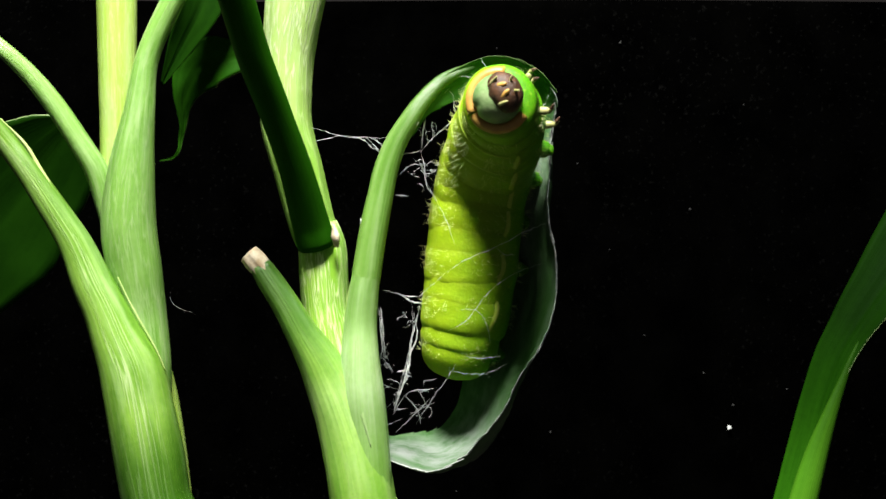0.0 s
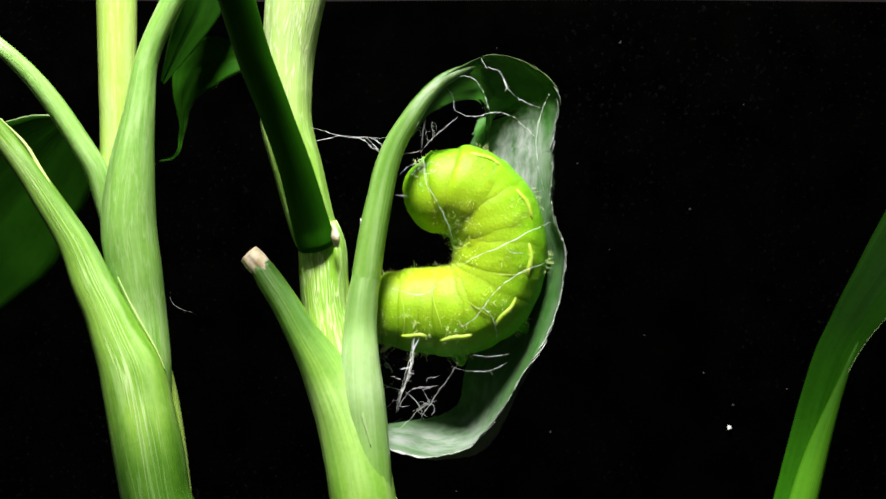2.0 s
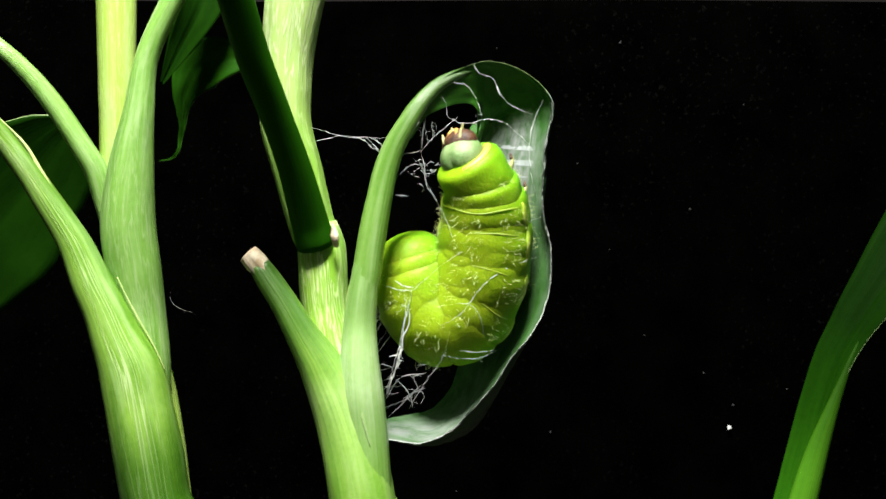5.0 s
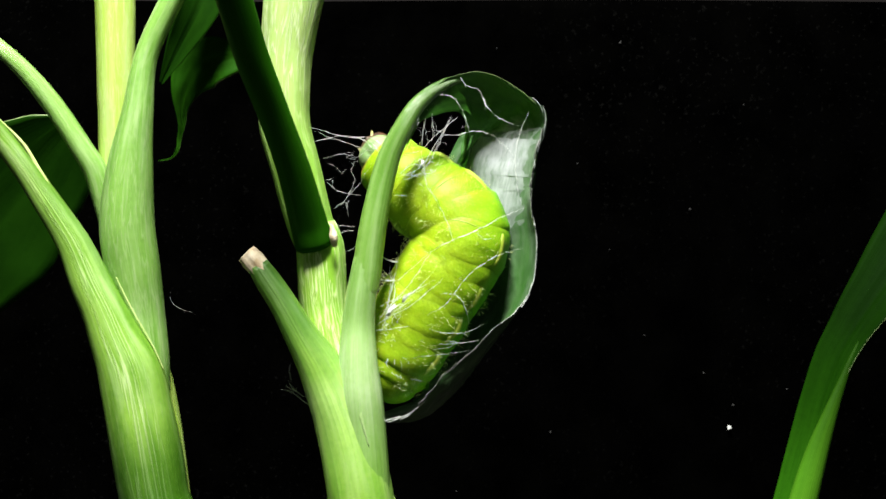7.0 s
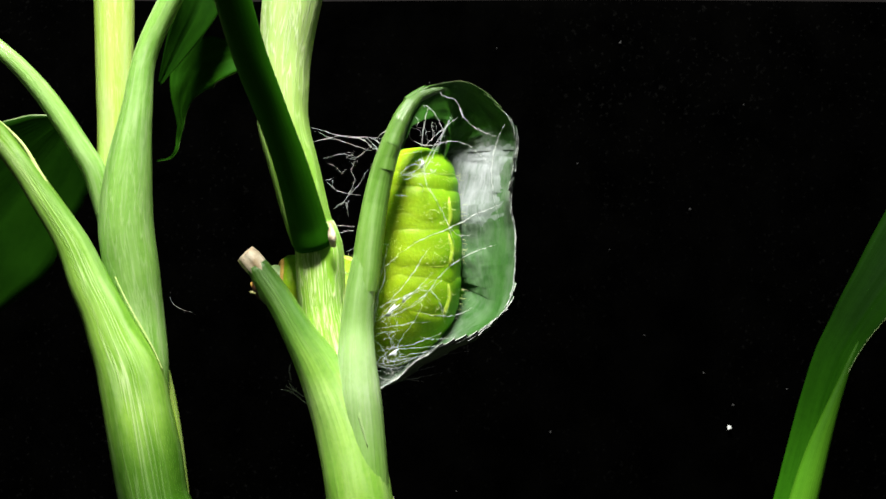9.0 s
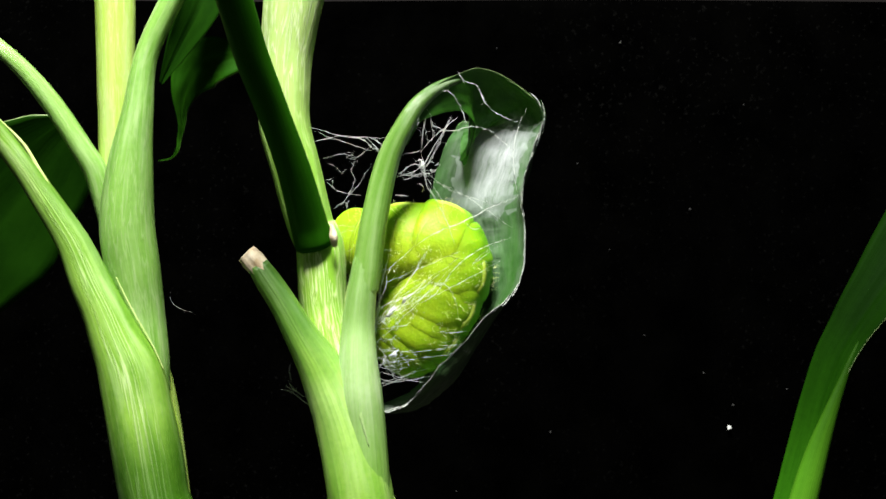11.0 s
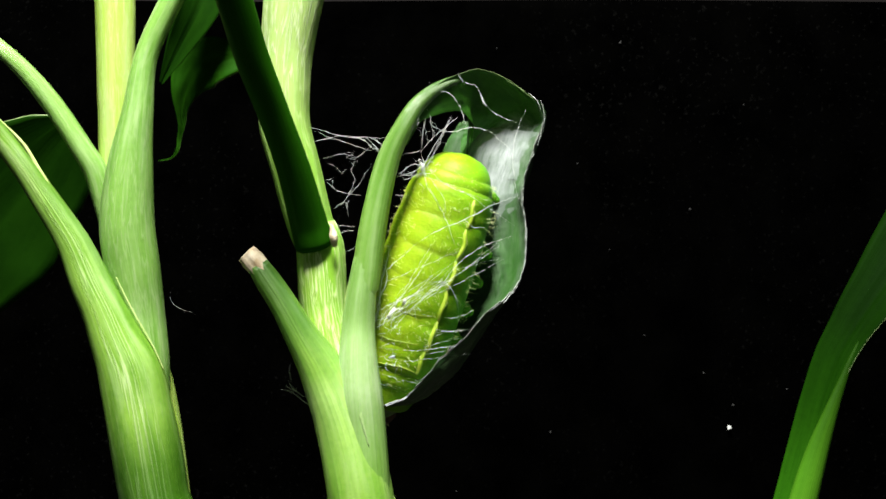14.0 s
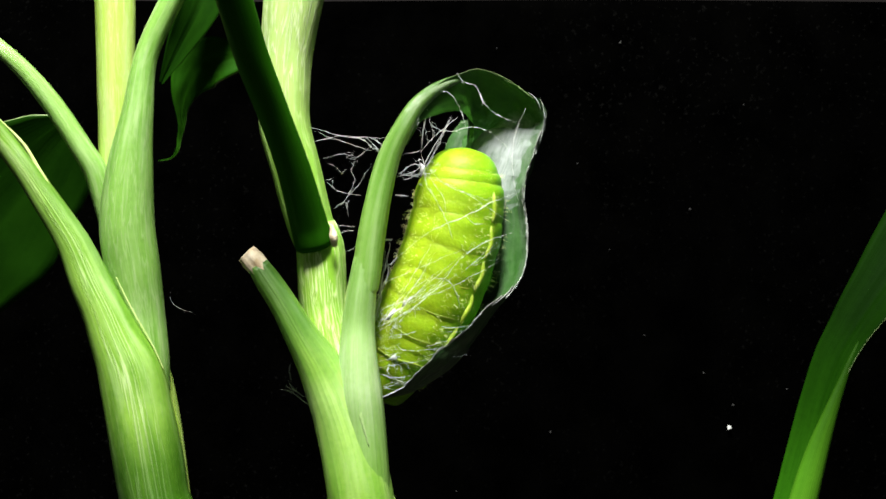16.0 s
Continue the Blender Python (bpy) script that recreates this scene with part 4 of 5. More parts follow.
def body_key(t, line, roll=0.0, inward=0.0):
    """The body from tail to head (mm), how far its back is rolled to the side, and how much it faces into the bend."""
    fine = spline(line, 200)
    BODY_KEYS.append((t, np.stack([np.interp(SPREAD, np.linspace(0, 1, 201), fine[:, c]) for c in range(3)], 1), (roll, inward)))


body_key(0.0, [(3.8, 14.0, 127.1), (5.8, 14.0, 136.8), (7.2, 14.0, 148.9), (8.8, 13.0, 162.2), (10.8, 8.0, 170.5), (12.6, -3.0, 176.7), (13.1, -14.0, 179.8), (12.0, -21.0, 180.6)], 12)
body_key(0.5, [(4.7, 14.0, 128.8), (4.3, 14.0, 136.8), (4.2, 15.0, 144.8), (4.5, 16.0, 152.9), (5.7, 16.0, 161.3), (7.9, 10.0, 167.1), (9.1, -2.0, 167.3), (9.7, -11.0, 162.9), (9.9, -20.0, 156.8)], 12)
body_key(1.0, [(-2.9, 12.0, 160.4), (2.1, 12.0, 163.0), (8.8, 13.0, 161.8), (13.5, 13.0, 155.5), (13.1, 13.0, 146.2), (8.1, 12.0, 136.9), (0.1, 10.0, 131.7), (-6.4, 6.0, 127.8), (-8.5, 2.0, 124.5)], 10, 0.7)
body_key(1.5, [(-1.2, 12.0, 162.8), (4.1, 12.0, 164.2), (10.2, 13.0, 160.9), (13.6, 13.0, 151.5), (12.2, 13.0, 140.8), (6.8, 12.0, 132.9), (-0.5, 10.0, 129.7), (-6.0, 8.0, 131.8), (-9.6, 4.0, 130.5)], 10, 0.7)
body_key(2.0, [(-1.2, 12.0, 162.8), (4.1, 12.0, 164.2), (10.2, 13.0, 160.2), (13.6, 13.0, 151.5), (11.8, 13.0, 141.5), (5.5, 13.0, 136.2), (-2.5, 13.0, 135.5), (-11.2, 13.0, 135.8), (-17.9, 13.0, 135.5)], 10, 0.7)
body_key(2.5, [(2.1, 12.0, 162.2), (6.8, 12.0, 162.2), (11.5, 13.0, 156.9), (13.1, 13.0, 147.5), (10.8, 13.0, 136.8), (4.1, 13.0, 129.5), (-3.9, 13.0, 128.2), (-11.2, 13.0, 128.8), (-17.2, 13.0, 128.8)], 10, 0.7)
body_key(3.0, [(0.1, 12.0, 162.8), (4.8, 12.0, 163.5), (10.8, 13.0, 158.2), (13.6, 13.0, 148.9), (11.2, 13.0, 138.8), (4.8, 13.0, 133.5), (-3.2, 12.0, 132.9), (-11.2, 12.0, 132.9), (-16.5, 12.0, 130.2)], 10, 0.7)
body_key(3.5, [(-0.3, 12.0, 164.2), (4.1, 12.0, 162.2), (7.2, 13.0, 154.2), (8.1, 13.0, 144.9), (8.8, 12.0, 135.6), (7.7, 10.0, 129.0), (4.0, 4.0, 128.2), (1.4, -2.0, 130.9)])
body_key(4.0, [(-0.8, 12.0, 165.5), (2.1, 12.0, 160.2), (5.6, 13.0, 152.9), (8.3, 14.0, 144.8), (9.7, 12.0, 136.9), (9.6, 6.0, 130.6), (9.1, -4.0, 130.6), (8.4, -11.0, 135.5), (8.0, -11.0, 142.2)], 15)
body_key(4.2, [(-1.2, 12.0, 166.8), (2.1, 12.0, 157.5), (4.5, 13.0, 148.2), (6.4, 12.0, 139.5), (8.6, 7.0, 134.5), (11.2, 0.0, 142.5), (12.7, -3.0, 150.8), (12.7, -4.0, 156.7)])
body_key(5.2, [(-5.9, 14.0, 144.8), (-1.9, 14.0, 134.1), (4.8, 13.0, 134.2), (8.1, 12.0, 146.2), (8.7, 10.0, 156.8), (7.3, 6.0, 164.5), (4.7, 4.0, 168.3)])
body_key(6.3, [(-11.5, 13.0, 122.8), (-6.5, 13.0, 132.2), (-1.2, 13.0, 142.2), (3.2, 13.0, 152.9), (5.1, 14.0, 162.9), (4.9, 17.0, 170.5), (2.2, 21.0, 175.2), (-0.8, 25.0, 178.0)])
body_key(6.5, [(-12.6, 13.0, 122.1), (-7.9, 13.0, 130.8), (-2.1, 13.0, 140.8), (2.8, 13.0, 149.5), (1.9, 14.0, 156.2), (-3.6, 16.0, 163.4), (-6.3, 18.0, 168.7), (-8.5, 20.0, 173.5)])
body_key(7.0, [(-12.6, 13.0, 122.1), (-7.9, 13.0, 130.2), (-1.6, 13.0, 140.8), (4.1, 13.0, 150.2), (3.8, 14.0, 156.2), (-5.7, 17.0, 164.3), (-9.5, 19.0, 167.4), (-12.6, 20.0, 170.2)])
body_key(7.5, [(-12.6, 13.0, 122.1), (-7.9, 13.0, 130.2), (-1.2, 13.0, 140.8), (4.1, 13.0, 148.9), (1.9, 14.0, 154.2), (-6.0, 17.0, 152.9), (-12.9, 20.0, 151.6), (-20.4, 22.0, 151.3)])
body_key(8.0, [(1.7, 13.0, 168.8), (-0.5, 13.0, 158.2), (-3.5, 13.0, 148.9), (-5.6, 13.0, 139.5), (-7.2, 12.5, 133.4), (-8.6, 11.0, 129.8), (-10.4, 8.5, 127.4)], 20)
body_key(8.5, [(2.5, 13.0, 164.1), (0.1, 13.0, 154.9), (-2.5, 13.0, 146.9), (-5.2, 13.0, 138.2), (-7.5, 13.0, 130.2), (-10.2, 13.0, 124.2), (-13.9, 14.0, 120.7)])
body_key(9.0, [(-5.6, 15.0, 166.2), (-6.6, 15.0, 155.6), (-6.6, 15.0, 146.2), (-8.0, 16.0, 136.7), (-12.9, 20.0, 132.4), (-21.0, 23.5, 136.2), (-28.8, 24.0, 139.4), (-36.8, 22.5, 140.6)])
body_key(9.2, [(1.9, 13.0, 160.8), (1.7, 13.0, 151.5), (2.1, 13.0, 142.2), (0.1, 13.0, 134.2), (-5.9, 14.0, 130.8), (-12.7, 17.0, 129.9), (-19.8, 21.0, 133.7), (-25.5, 24.0, 136.3)])
body_key(10.2, [(-0.5, 14.0, 139.5), (0.8, 14.0, 150.2), (-0.5, 15.0, 158.3), (-5.9, 16.0, 157.0), (-8.6, 16.0, 148.9), (-12.8, 19.0, 143.4), (-18.5, 22.0, 141.9)])
body_key(11.3, [(-11.2, 13.0, 126.8), (-5.9, 13.0, 132.8), (-0.8, 13.0, 142.2), (-0.5, 13.0, 147.5), (-5.6, 13.5, 148.8), (-10.8, 15.5, 150.2), (-16.0, 18.5, 152.4), (-19.0, 21.0, 153.6)])
body_key(11.5, [(-11.2, 13.0, 126.8), (-5.9, 13.0, 132.8), (-0.8, 13.0, 141.5), (0.1, 13.0, 148.2), (-2.4, 12.5, 152.0), (-6.0, 13.5, 155.3), (-8.8, 15.5, 158.2), (-11.0, 18.0, 161.4)])
body_key(12.0, [(-11.2, 13.0, 123.5), (-6.5, 13.0, 131.5), (-1.6, 13.0, 139.5), (1.5, 13.0, 148.2), (2.7, 13.0, 155.5), (3.7, 13.0, 161.6), (4.8, 13.0, 166.0), (6.5, 13.0, 170.0), (7.9, 12.0, 172.6)], 0)
body_key(12.5, [(-11.0, 13.0, 128.8), (-5.9, 13.0, 136.2), (-2.1, 13.0, 143.5), (-0.1, 13.0, 149.5), (-0.3, 17.0, 153.6), (-1.2, 23.0, 155.7), (-2.7, 29.0, 155.9)])
body_key(13.0, [(-11.0, 13.0, 128.8), (-5.9, 13.0, 135.5), (-0.8, 13.0, 142.9), (0.2, 11.5, 148.2), (-4.0, 12.5, 152.6), (-7.4, 14.0, 155.8), (-11.2, 16.0, 159.0), (-14.6, 18.0, 161.2)])
body_key(13.5, [(-11.2, 13.0, 123.5), (-8.3, 13.0, 132.2), (-5.9, 13.0, 142.2), (-4.3, 14.0, 151.5), (-0.5, 11.0, 158.8), (3.7, 8.0, 165.3), (5.8, 9.0, 172.6), (3.7, 12.0, 177.5), (2.4, 14.0, 180.0)], 30)
body_key(14.0, [(2.7, 13.0, 164.8), (-0.3, 13.0, 155.5), (-3.5, 13.0, 146.2), (-6.5, 13.0, 136.8), (-9.2, 13.0, 128.8), (-11.2, 13.0, 123.5), (-13.7, 14.0, 118.0)], 15)
body_key(14.5, [(4.9, 13.0, 171.4), (5.1, 13.0, 162.2), (4.9, 13.0, 151.5), (2.1, 13.0, 142.2), (-4.6, 14.0, 138.1), (-11.4, 17.0, 139.4), (-18.4, 21.0, 145.4), (-23.0, 24.0, 148.8)])
body_key(15.0, [(5.3, 13.0, 170.0), (5.3, 13.0, 160.2), (4.5, 13.0, 150.2), (1.3, 13.0, 140.8), (-5.2, 14.0, 134.1), (-10.6, 17.5, 129.6), (-15.2, 21.0, 133.4), (-18.8, 23.0, 141.0)])
body_key(15.5, [(2.5, 13.0, 166.5), (0.5, 13.0, 155.5), (-1.7, 13.0, 146.9), (-4.3, 13.0, 138.4), (-8.5, 13.0, 130.2), (-11.2, 13.0, 123.5), (-13.7, 14.0, 119.4)])
body_key(16.0, [(4.5, 13.0, 166.0), (3.3, 13.0, 156.5), (1.3, 13.0, 148.6), (-2.1, 13.0, 139.5), (-6.5, 13.0, 131.5), (-9.9, 13.0, 124.8), (-13.7, 14.0, 120.7)])
# ---- silk ----
def strand(bm, pts, r=0.16, rng=None, jitter=0.14, side=True):
    """A kinked silk thread through points in millimetres, uneven in width, with knots and fine side hairs."""
    rng = rng or random.Random(len(pts))
    raw = spline(pts, max(6, 5 * len(pts)))
    n = len(raw) - 1
    line = []
    for k, p in enumerate(raw):
        w = r * 0.56 * rng.choice((0.9, 0.95, 1.0, 1.0, 1.05, 1.1, 1.1, 1.1, 1.5)) * (0.25 + 0.75 * min(1, 4 * min(k, n - k) / n))
        line.append((*(Vector(p[:3]) + Vector([rng.gauss(0, jitter * 0.6) for _ in range(3)])), w))
    thread(bm, line)
    if side:
        for _ in range(n // 18):
            k = rng.randint(1, n - 1)
            way = Vector([rng.gauss(0, 1), rng.gauss(0, 0.3), rng.gauss(0, 1)]).normalized()
            length = rng.uniform(0.5, 1.8)
            at = Vector(line[k][:3])
            bend = Vector([rng.gauss(0, 0.25) for _ in range(3)])
            thread(bm, [(*at, r * 0.3), (*(at + way * (length * 0.3) + bend * 0.5), r * 0.17), (*(at + way * (length * 0.7) + bend), r * 0.14), (*(at + way * length), r * 0.08)])


def thread(bm, line):
    """A four-sided tube straight from point to point (x, y, z, radius)."""
    rings = []
    for k, (x, y, z, w) in enumerate(line):
        a, b = line[max(k - 1, 0)], line[min(k + 1, len(line) - 1)]
        t = (Vector(b[:3]) - Vector(a[:3])).normalized()
        u = t.orthogonal().normalized()
        v = t.cross(u)
        rings.append([bm.verts.new((Vector((x, y, z)) + (u * math.cos(h) + v * math.sin(h)) * w) * MM) for h in (0, math.pi / 2, math.pi, 1.5 * math.pi)])
    for p, q in zip(rings, rings[1:]):
        twist = min(range(4), key=lambda m: (q[m].co - p[0].co).length)
        for k in range(4):
            bm.faces.new((p[k], p[(k + 1) % 4], q[(k + 1 + twist) % 4], q[(k + twist) % 4]))
    bm.faces.new(rings[0][::-1])
    bm.faces.new(rings[-1])


def clump(bm, at, size, count, rng, r=0.13):
    """A tangle of short threads round a place."""
    for _ in range(count // 2 + 1):
        a = Vector(at) + Vector([rng.gauss(0, size) for _ in range(3)])
        way = Vector([rng.gauss(0, 1) for _ in range(3)]).normalized()
        pts = [a]
        for _ in range(rng.randint(3, 5)):
            way = (way + Vector([rng.gauss(0, 0.55) for _ in range(3)])).normalized()
            pts.append(pts[-1] + way * (size * rng.uniform(0.35, 0.8)))
        strand(bm, pts, r * rng.uniform(0.4, 0.9), rng, 0.10, False)


web = thing("silk_web", "loose web of white silk threads between stalk and leaf", "silk", (0, 0, 0))
SILK_PIECES, SPUN = [], []


def silk_part(name, strands, r, follow=None, tangles=(), seed=1):
    """Threads that stay put, or ride on one piece of the leaf."""
    rng = random.Random(seed)
    bm = bmesh.new()
    for pts in strands:
        strand(bm, pts, r, rng)
    for at, size, count in tangles:
        clump(bm, at, size, count, rng, r * 0.8)
    if follow is not None:
        bmesh.ops.transform(bm, matrix=Matrix.Translation(-leaf_pose(eased(LEAF_KEYS, follow[1]), follow[0]).translation), verts=bm.verts[:])
    ob = part(name, bm, SILK, web)
    if follow is not None:
        SILK_PIECES.append((follow[0], ob))
    return ob


silk_part("guy_threads", [[(-30.0, 4.0, 177.9), (-26.9, 3.0, 177.0), (-23.6, 2.0, 175.9), (-17.1, 0.0, 175.3), (-11.9, -1.0, 175.1)], [(-29.8, 4.0, 174.7), (-26.3, 3.0, 175.3), (-23.4, 2.0, 175.8)], [(-17.3, 0.0, 175.2), (-15.8, 0.0, 173.9), (-14.0, -1.0, 171.5)], [(-23.6, 2.0, 175.8), (-18.4, 1.0, 175.0), (-15.8, 0.0, 172.9), (-14.2, -1.0, 172.6)], [(-16.5, 0.0, 175.2), (-14.7, -1.0, 174.3), (-13.2, -2.0, 172.7)]], 0.10)
silk_part("knot_threads", [[(-5.0, 2.0, 172.3), (-1.2, 3.0, 176.5), (3.6, 6.0, 180.6)], [(-5.0, 2.0, 172.3), (-4.4, 2.0, 177.8), (-3.5, 2.0, 181.7)], [(-5.0, 2.0, 172.3), (-8.2, 0.0, 171.6), (-10.7, -1.0, 171.2)], [(-10.5, 0.0, 166.1), (-7.9, 1.0, 168.8), (-4.4, 2.0, 169.5)], [(-5.0, 2.0, 172.3), (-4.1, 1.0, 168.1), (-3.6, 0.0, 164.2), (-1.8, 0.0, 161.7)], [(-3.6, 0.0, 164.9), (-0.5, 1.0, 159.2), (1.4, 1.0, 154.7), (2.8, 2.0, 151.2)], [(-10.7, 0.0, 162.3), (-7.9, 0.0, 162.2)]], 0.105, tangles=[((-4.1, 1.0, 168.8), 1.4, 26), ((-4.1, 3.0, 177.0), 1.6, 12), ((-5.7, 2.0, 179.1), 1.5, 8)], seed=4)
silk_part("cap_threads", [[(8.5, 4.0, 193.8), (10.1, 4.0, 191.9), (13.1, 4.0, 190.6), (14.8, 4.0, 186.7), (18.2, 4.0, 184.1), (22.1, 4.0, 182.5)], [(3.1, 3.0, 189.9), (7.0, 3.0, 188.9), (9.2, 4.0, 185.8), (10.6, 4.0, 181.3)], [(1.2, 3.0, 186.9), (2.1, 3.0, 184.8), (2.8, 3.0, 181.8), (6.6, 3.0, 180.4), (11.8, 4.0, 181.5), (15.7, 4.0, 180.5), (18.9, 4.0, 177.9), (21.2, 4.0, 175.8)], [(1.2, 3.0, 186.7), (-0.5, 3.0, 185.3), (-3.1, 3.0, 183.7), (-5.0, 3.0, 182.4)], [(24.0, 0.0, 185.3), (22.0, -1.0, 180.7), (21.0, -1.0, 175.6), (21.2, -1.0, 169.3), (22.8, 0.0, 162.9)], [(13.1, 4.0, 190.6), (14.5, 4.0, 187.7), (14.1, 4.0, 186.4)], [(8.5, 4.0, 193.8), (10.1, 4.0, 191.3)]], 0.11, (13, 1.5))
silk_part("margin_threads", [[(2.0, 0.0, 145.3), (7.1, 0.0, 148.7), (13.5, 0.0, 151.2), (20.0, 2.0, 154.7), (25.8, 6.0, 157.0)], [(13.5, 0.0, 151.2), (15.5, 1.0, 149.6), (18.1, 2.0, 149.6)], [(2.0, 0.0, 145.3), (-1.8, 0.0, 141.9), (-5.0, 1.0, 140.0), (-12.1, 2.0, 141.5)]], 0.115, (25, 1.5))
silk_part("low_threads", [[(-7.2, 4.0, 138.5), (-7.0, 4.0, 133.4), (-8.0, 4.0, 126.9), (-9.3, 4.0, 121.7), (-10.9, 5.0, 116.4), (-11.6, 6.0, 113.7)], [(2.7, 2.0, 124.5), (0.8, 3.0, 121.2), (-2.5, 5.0, 116.4), (-6.4, 8.0, 110.2)], [(-9.6, 5.0, 117.7), (-6.4, 6.0, 114.4), (-5.1, 8.0, 110.2)], [(-11.0, 8.0, 108.2), (-7.1, 7.0, 112.3), (-3.1, 5.0, 116.4)], [(2.1, 2.0, 123.2), (4.6, 3.0, 122.5), (9.9, 6.0, 122.2), (14.6, 9.0, 123.9)], [(-11.6, 6.0, 112.4), (-8.3, 6.0, 117.6), (-1.8, 5.0, 119.0)]], 0.105, (35, 3.5), [((-7.2, 4.0, 134.7), 1.1, 12), ((-10.1, 5.0, 117.7), 1.5, 14), ((-5.7, 6.0, 113.7), 2.2, 12)], seed=9)
silk_part("silk_strand", [[(-5.4, 3.0, 137.9), (-6.3, 4.0, 134.0), (-7.4, 4.0, 128.8), (-8.0, 4.0, 123.7), (-9.9, 5.0, 117.7), (-11.5, 6.0, 113.4)], [(-6.3, 4.0, 134.7), (-6.0, 4.0, 130.8), (-7.8, 4.0, 126.3), (-8.9, 4.0, 120.7), (-10.9, 5.0, 115.8)], [(-5.0, 3.0, 138.6), (-7.2, 4.0, 138.8), (-9.3, 4.0, 140.1)]], 0.24, (35, 3.5), [((-8.8, 4.0, 121.7), 1.0, 10)], seed=31)
silk_part("pocket_threads", [[(-6.3, 1.0, 137.4), (-1.8, 0.0, 140.0), (3.3, 0.0, 146.4), (8.4, 1.0, 150.2), (15.7, 4.0, 152.8)], [(-3.1, 0.0, 142.5), (0.8, 0.0, 141.9), (2.8, 1.0, 138.7), (3.6, 3.0, 134.7)], [(-1.8, 3.0, 131.5), (2.1, 4.0, 131.0), (6.0, 6.0, 131.3)]], 0.10, (25, 13.0), seed=12)
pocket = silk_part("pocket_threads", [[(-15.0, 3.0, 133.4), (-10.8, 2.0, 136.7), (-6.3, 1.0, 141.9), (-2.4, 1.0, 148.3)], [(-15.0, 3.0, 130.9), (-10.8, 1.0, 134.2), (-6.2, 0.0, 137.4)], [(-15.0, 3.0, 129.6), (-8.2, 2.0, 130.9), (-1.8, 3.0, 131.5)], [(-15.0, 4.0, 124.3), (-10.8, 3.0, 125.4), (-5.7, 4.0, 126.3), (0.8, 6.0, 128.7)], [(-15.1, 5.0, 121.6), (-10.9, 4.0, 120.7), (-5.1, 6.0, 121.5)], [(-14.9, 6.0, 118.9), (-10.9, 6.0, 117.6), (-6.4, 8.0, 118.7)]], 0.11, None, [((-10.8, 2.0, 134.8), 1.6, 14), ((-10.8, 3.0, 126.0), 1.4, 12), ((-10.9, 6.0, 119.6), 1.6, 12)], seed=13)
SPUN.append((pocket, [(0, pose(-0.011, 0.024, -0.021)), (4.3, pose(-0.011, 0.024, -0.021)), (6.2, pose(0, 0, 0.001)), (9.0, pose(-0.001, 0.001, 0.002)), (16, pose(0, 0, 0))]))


def fan(rng, count, start, end, spread, sag):
    """Threads that run side by side from one place to another and part on the way."""
    out = []
    for _ in range(count):
        a = Vector(start) + Vector([rng.gauss(0, q) for q in spread[0]])
        b = Vector(end) + Vector([rng.gauss(0, q) for q in spread[1]])
        bow = Vector((rng.gauss(0, sag), rng.gauss(0, 0.3), rng.gauss(0, sag)))
        out.append([tuple(a), tuple(a.lerp(b, 0.33) + bow), tuple(a.lerp(b, 0.67) + bow * 0.6), tuple(b)])
    return out


rng = random.Random(77)
early = fan(rng, 5, (-15.0, 1.0, 132.5), (-6.5, 0.4, 140.5), ((0.3, 0.5, 2.2), (2.6, 0.4, 2.2)), 0.9)
early += fan(rng, 5, (-15.2, 4.0, 123.0), (1.0, 4.5, 126.0), ((0.3, 0.8, 1.6), (3.5, 1.2, 1.8)), 0.8)
early += fan(rng, 4, (-15.2, 5.0, 118.5), (-3.5, 7.0, 120.0), ((0.3, 0.8, 1.6), (2.0, 1.0, 1.8)), 0.8)
first_bundle = silk_part("bundle_threads", early, 0.085, None, [((-11.6, 1.2, 134.4), 1.0, 12), ((-8.8, 1.0, 136.6), 0.8, 8), ((-10.5, 3.0, 124.6), 1.1, 14)], seed=51)


def silk_sheet(at, size, seed, lift):
    """A ragged scrap of matted silk, thin and slightly bowed, with torn corners."""
    rng = random.Random(seed)
    bm = bmesh.new()
    n = 11
    top, low = [], []
    for k in range(n):
        a = 2 * math.pi * k / n
        r = rng.choice((0.45, 0.6, 0.8, 1.0, 1.5))
        p = Vector(at) + Vector((math.cos(a) * size[0] * r, rng.uniform(-0.3, 0.3), math.sin(a) * size[1] * r + math.cos(a) * size[0] * r * lift))
        top.append(bm.verts.new(p * MM))
        low.append(bm.verts.new((p + Vector((0, 0.08, 0))) * MM))
    hub, back = bm.verts.new((Vector(at) + Vector((0, -0.35, 0))) * MM), bm.verts.new((Vector(at) + Vector((0, -0.2, 0))) * MM)
    for k in range(n):
        q = (k + 1) % n
        bm.faces.new((hub, top[k], top[q]))
        bm.faces.new((back, low[q], low[k]))
        bm.faces.new((top[k], low[k], low[q], top[q]))
    return part("silk_scrap", bm, SILK, web, "small matted scrap of white silk")


for at, size, seed, lift in (((-11.8, 1.5, 135.2), (1.5, 0.7), 5, 0.7), ((-8.6, 1.0, 138.0), (1.2, 0.5), 6, 0.8), ((-11.3, 3.2, 125.6), (1.4, 0.7), 7, 0.5), ((-4.6, 1.2, 168.6), (0.5, 1.0), 8, 0.1)):
    SPUN.append((silk_sheet(at, size, seed, lift), [(0, pose(-0.018, 0.026, -0.012, 0, 0, 80)), (4.3, pose(-0.018, 0.026, -0.012, 0, 0, 80)), (6.2, pose(0, 0, 0.001)), (16, pose(0, 0, 0))]))
SPUN.append((first_bundle, [(0, pose(-0.018, 0.024, -0.010, 0, 0, 80)), (4.3, pose(-0.018, 0.024, -0.010, 0, 0, 80)), (6.2, pose(0, 0, 0.001)), (16, pose(0, 0, 0))]))
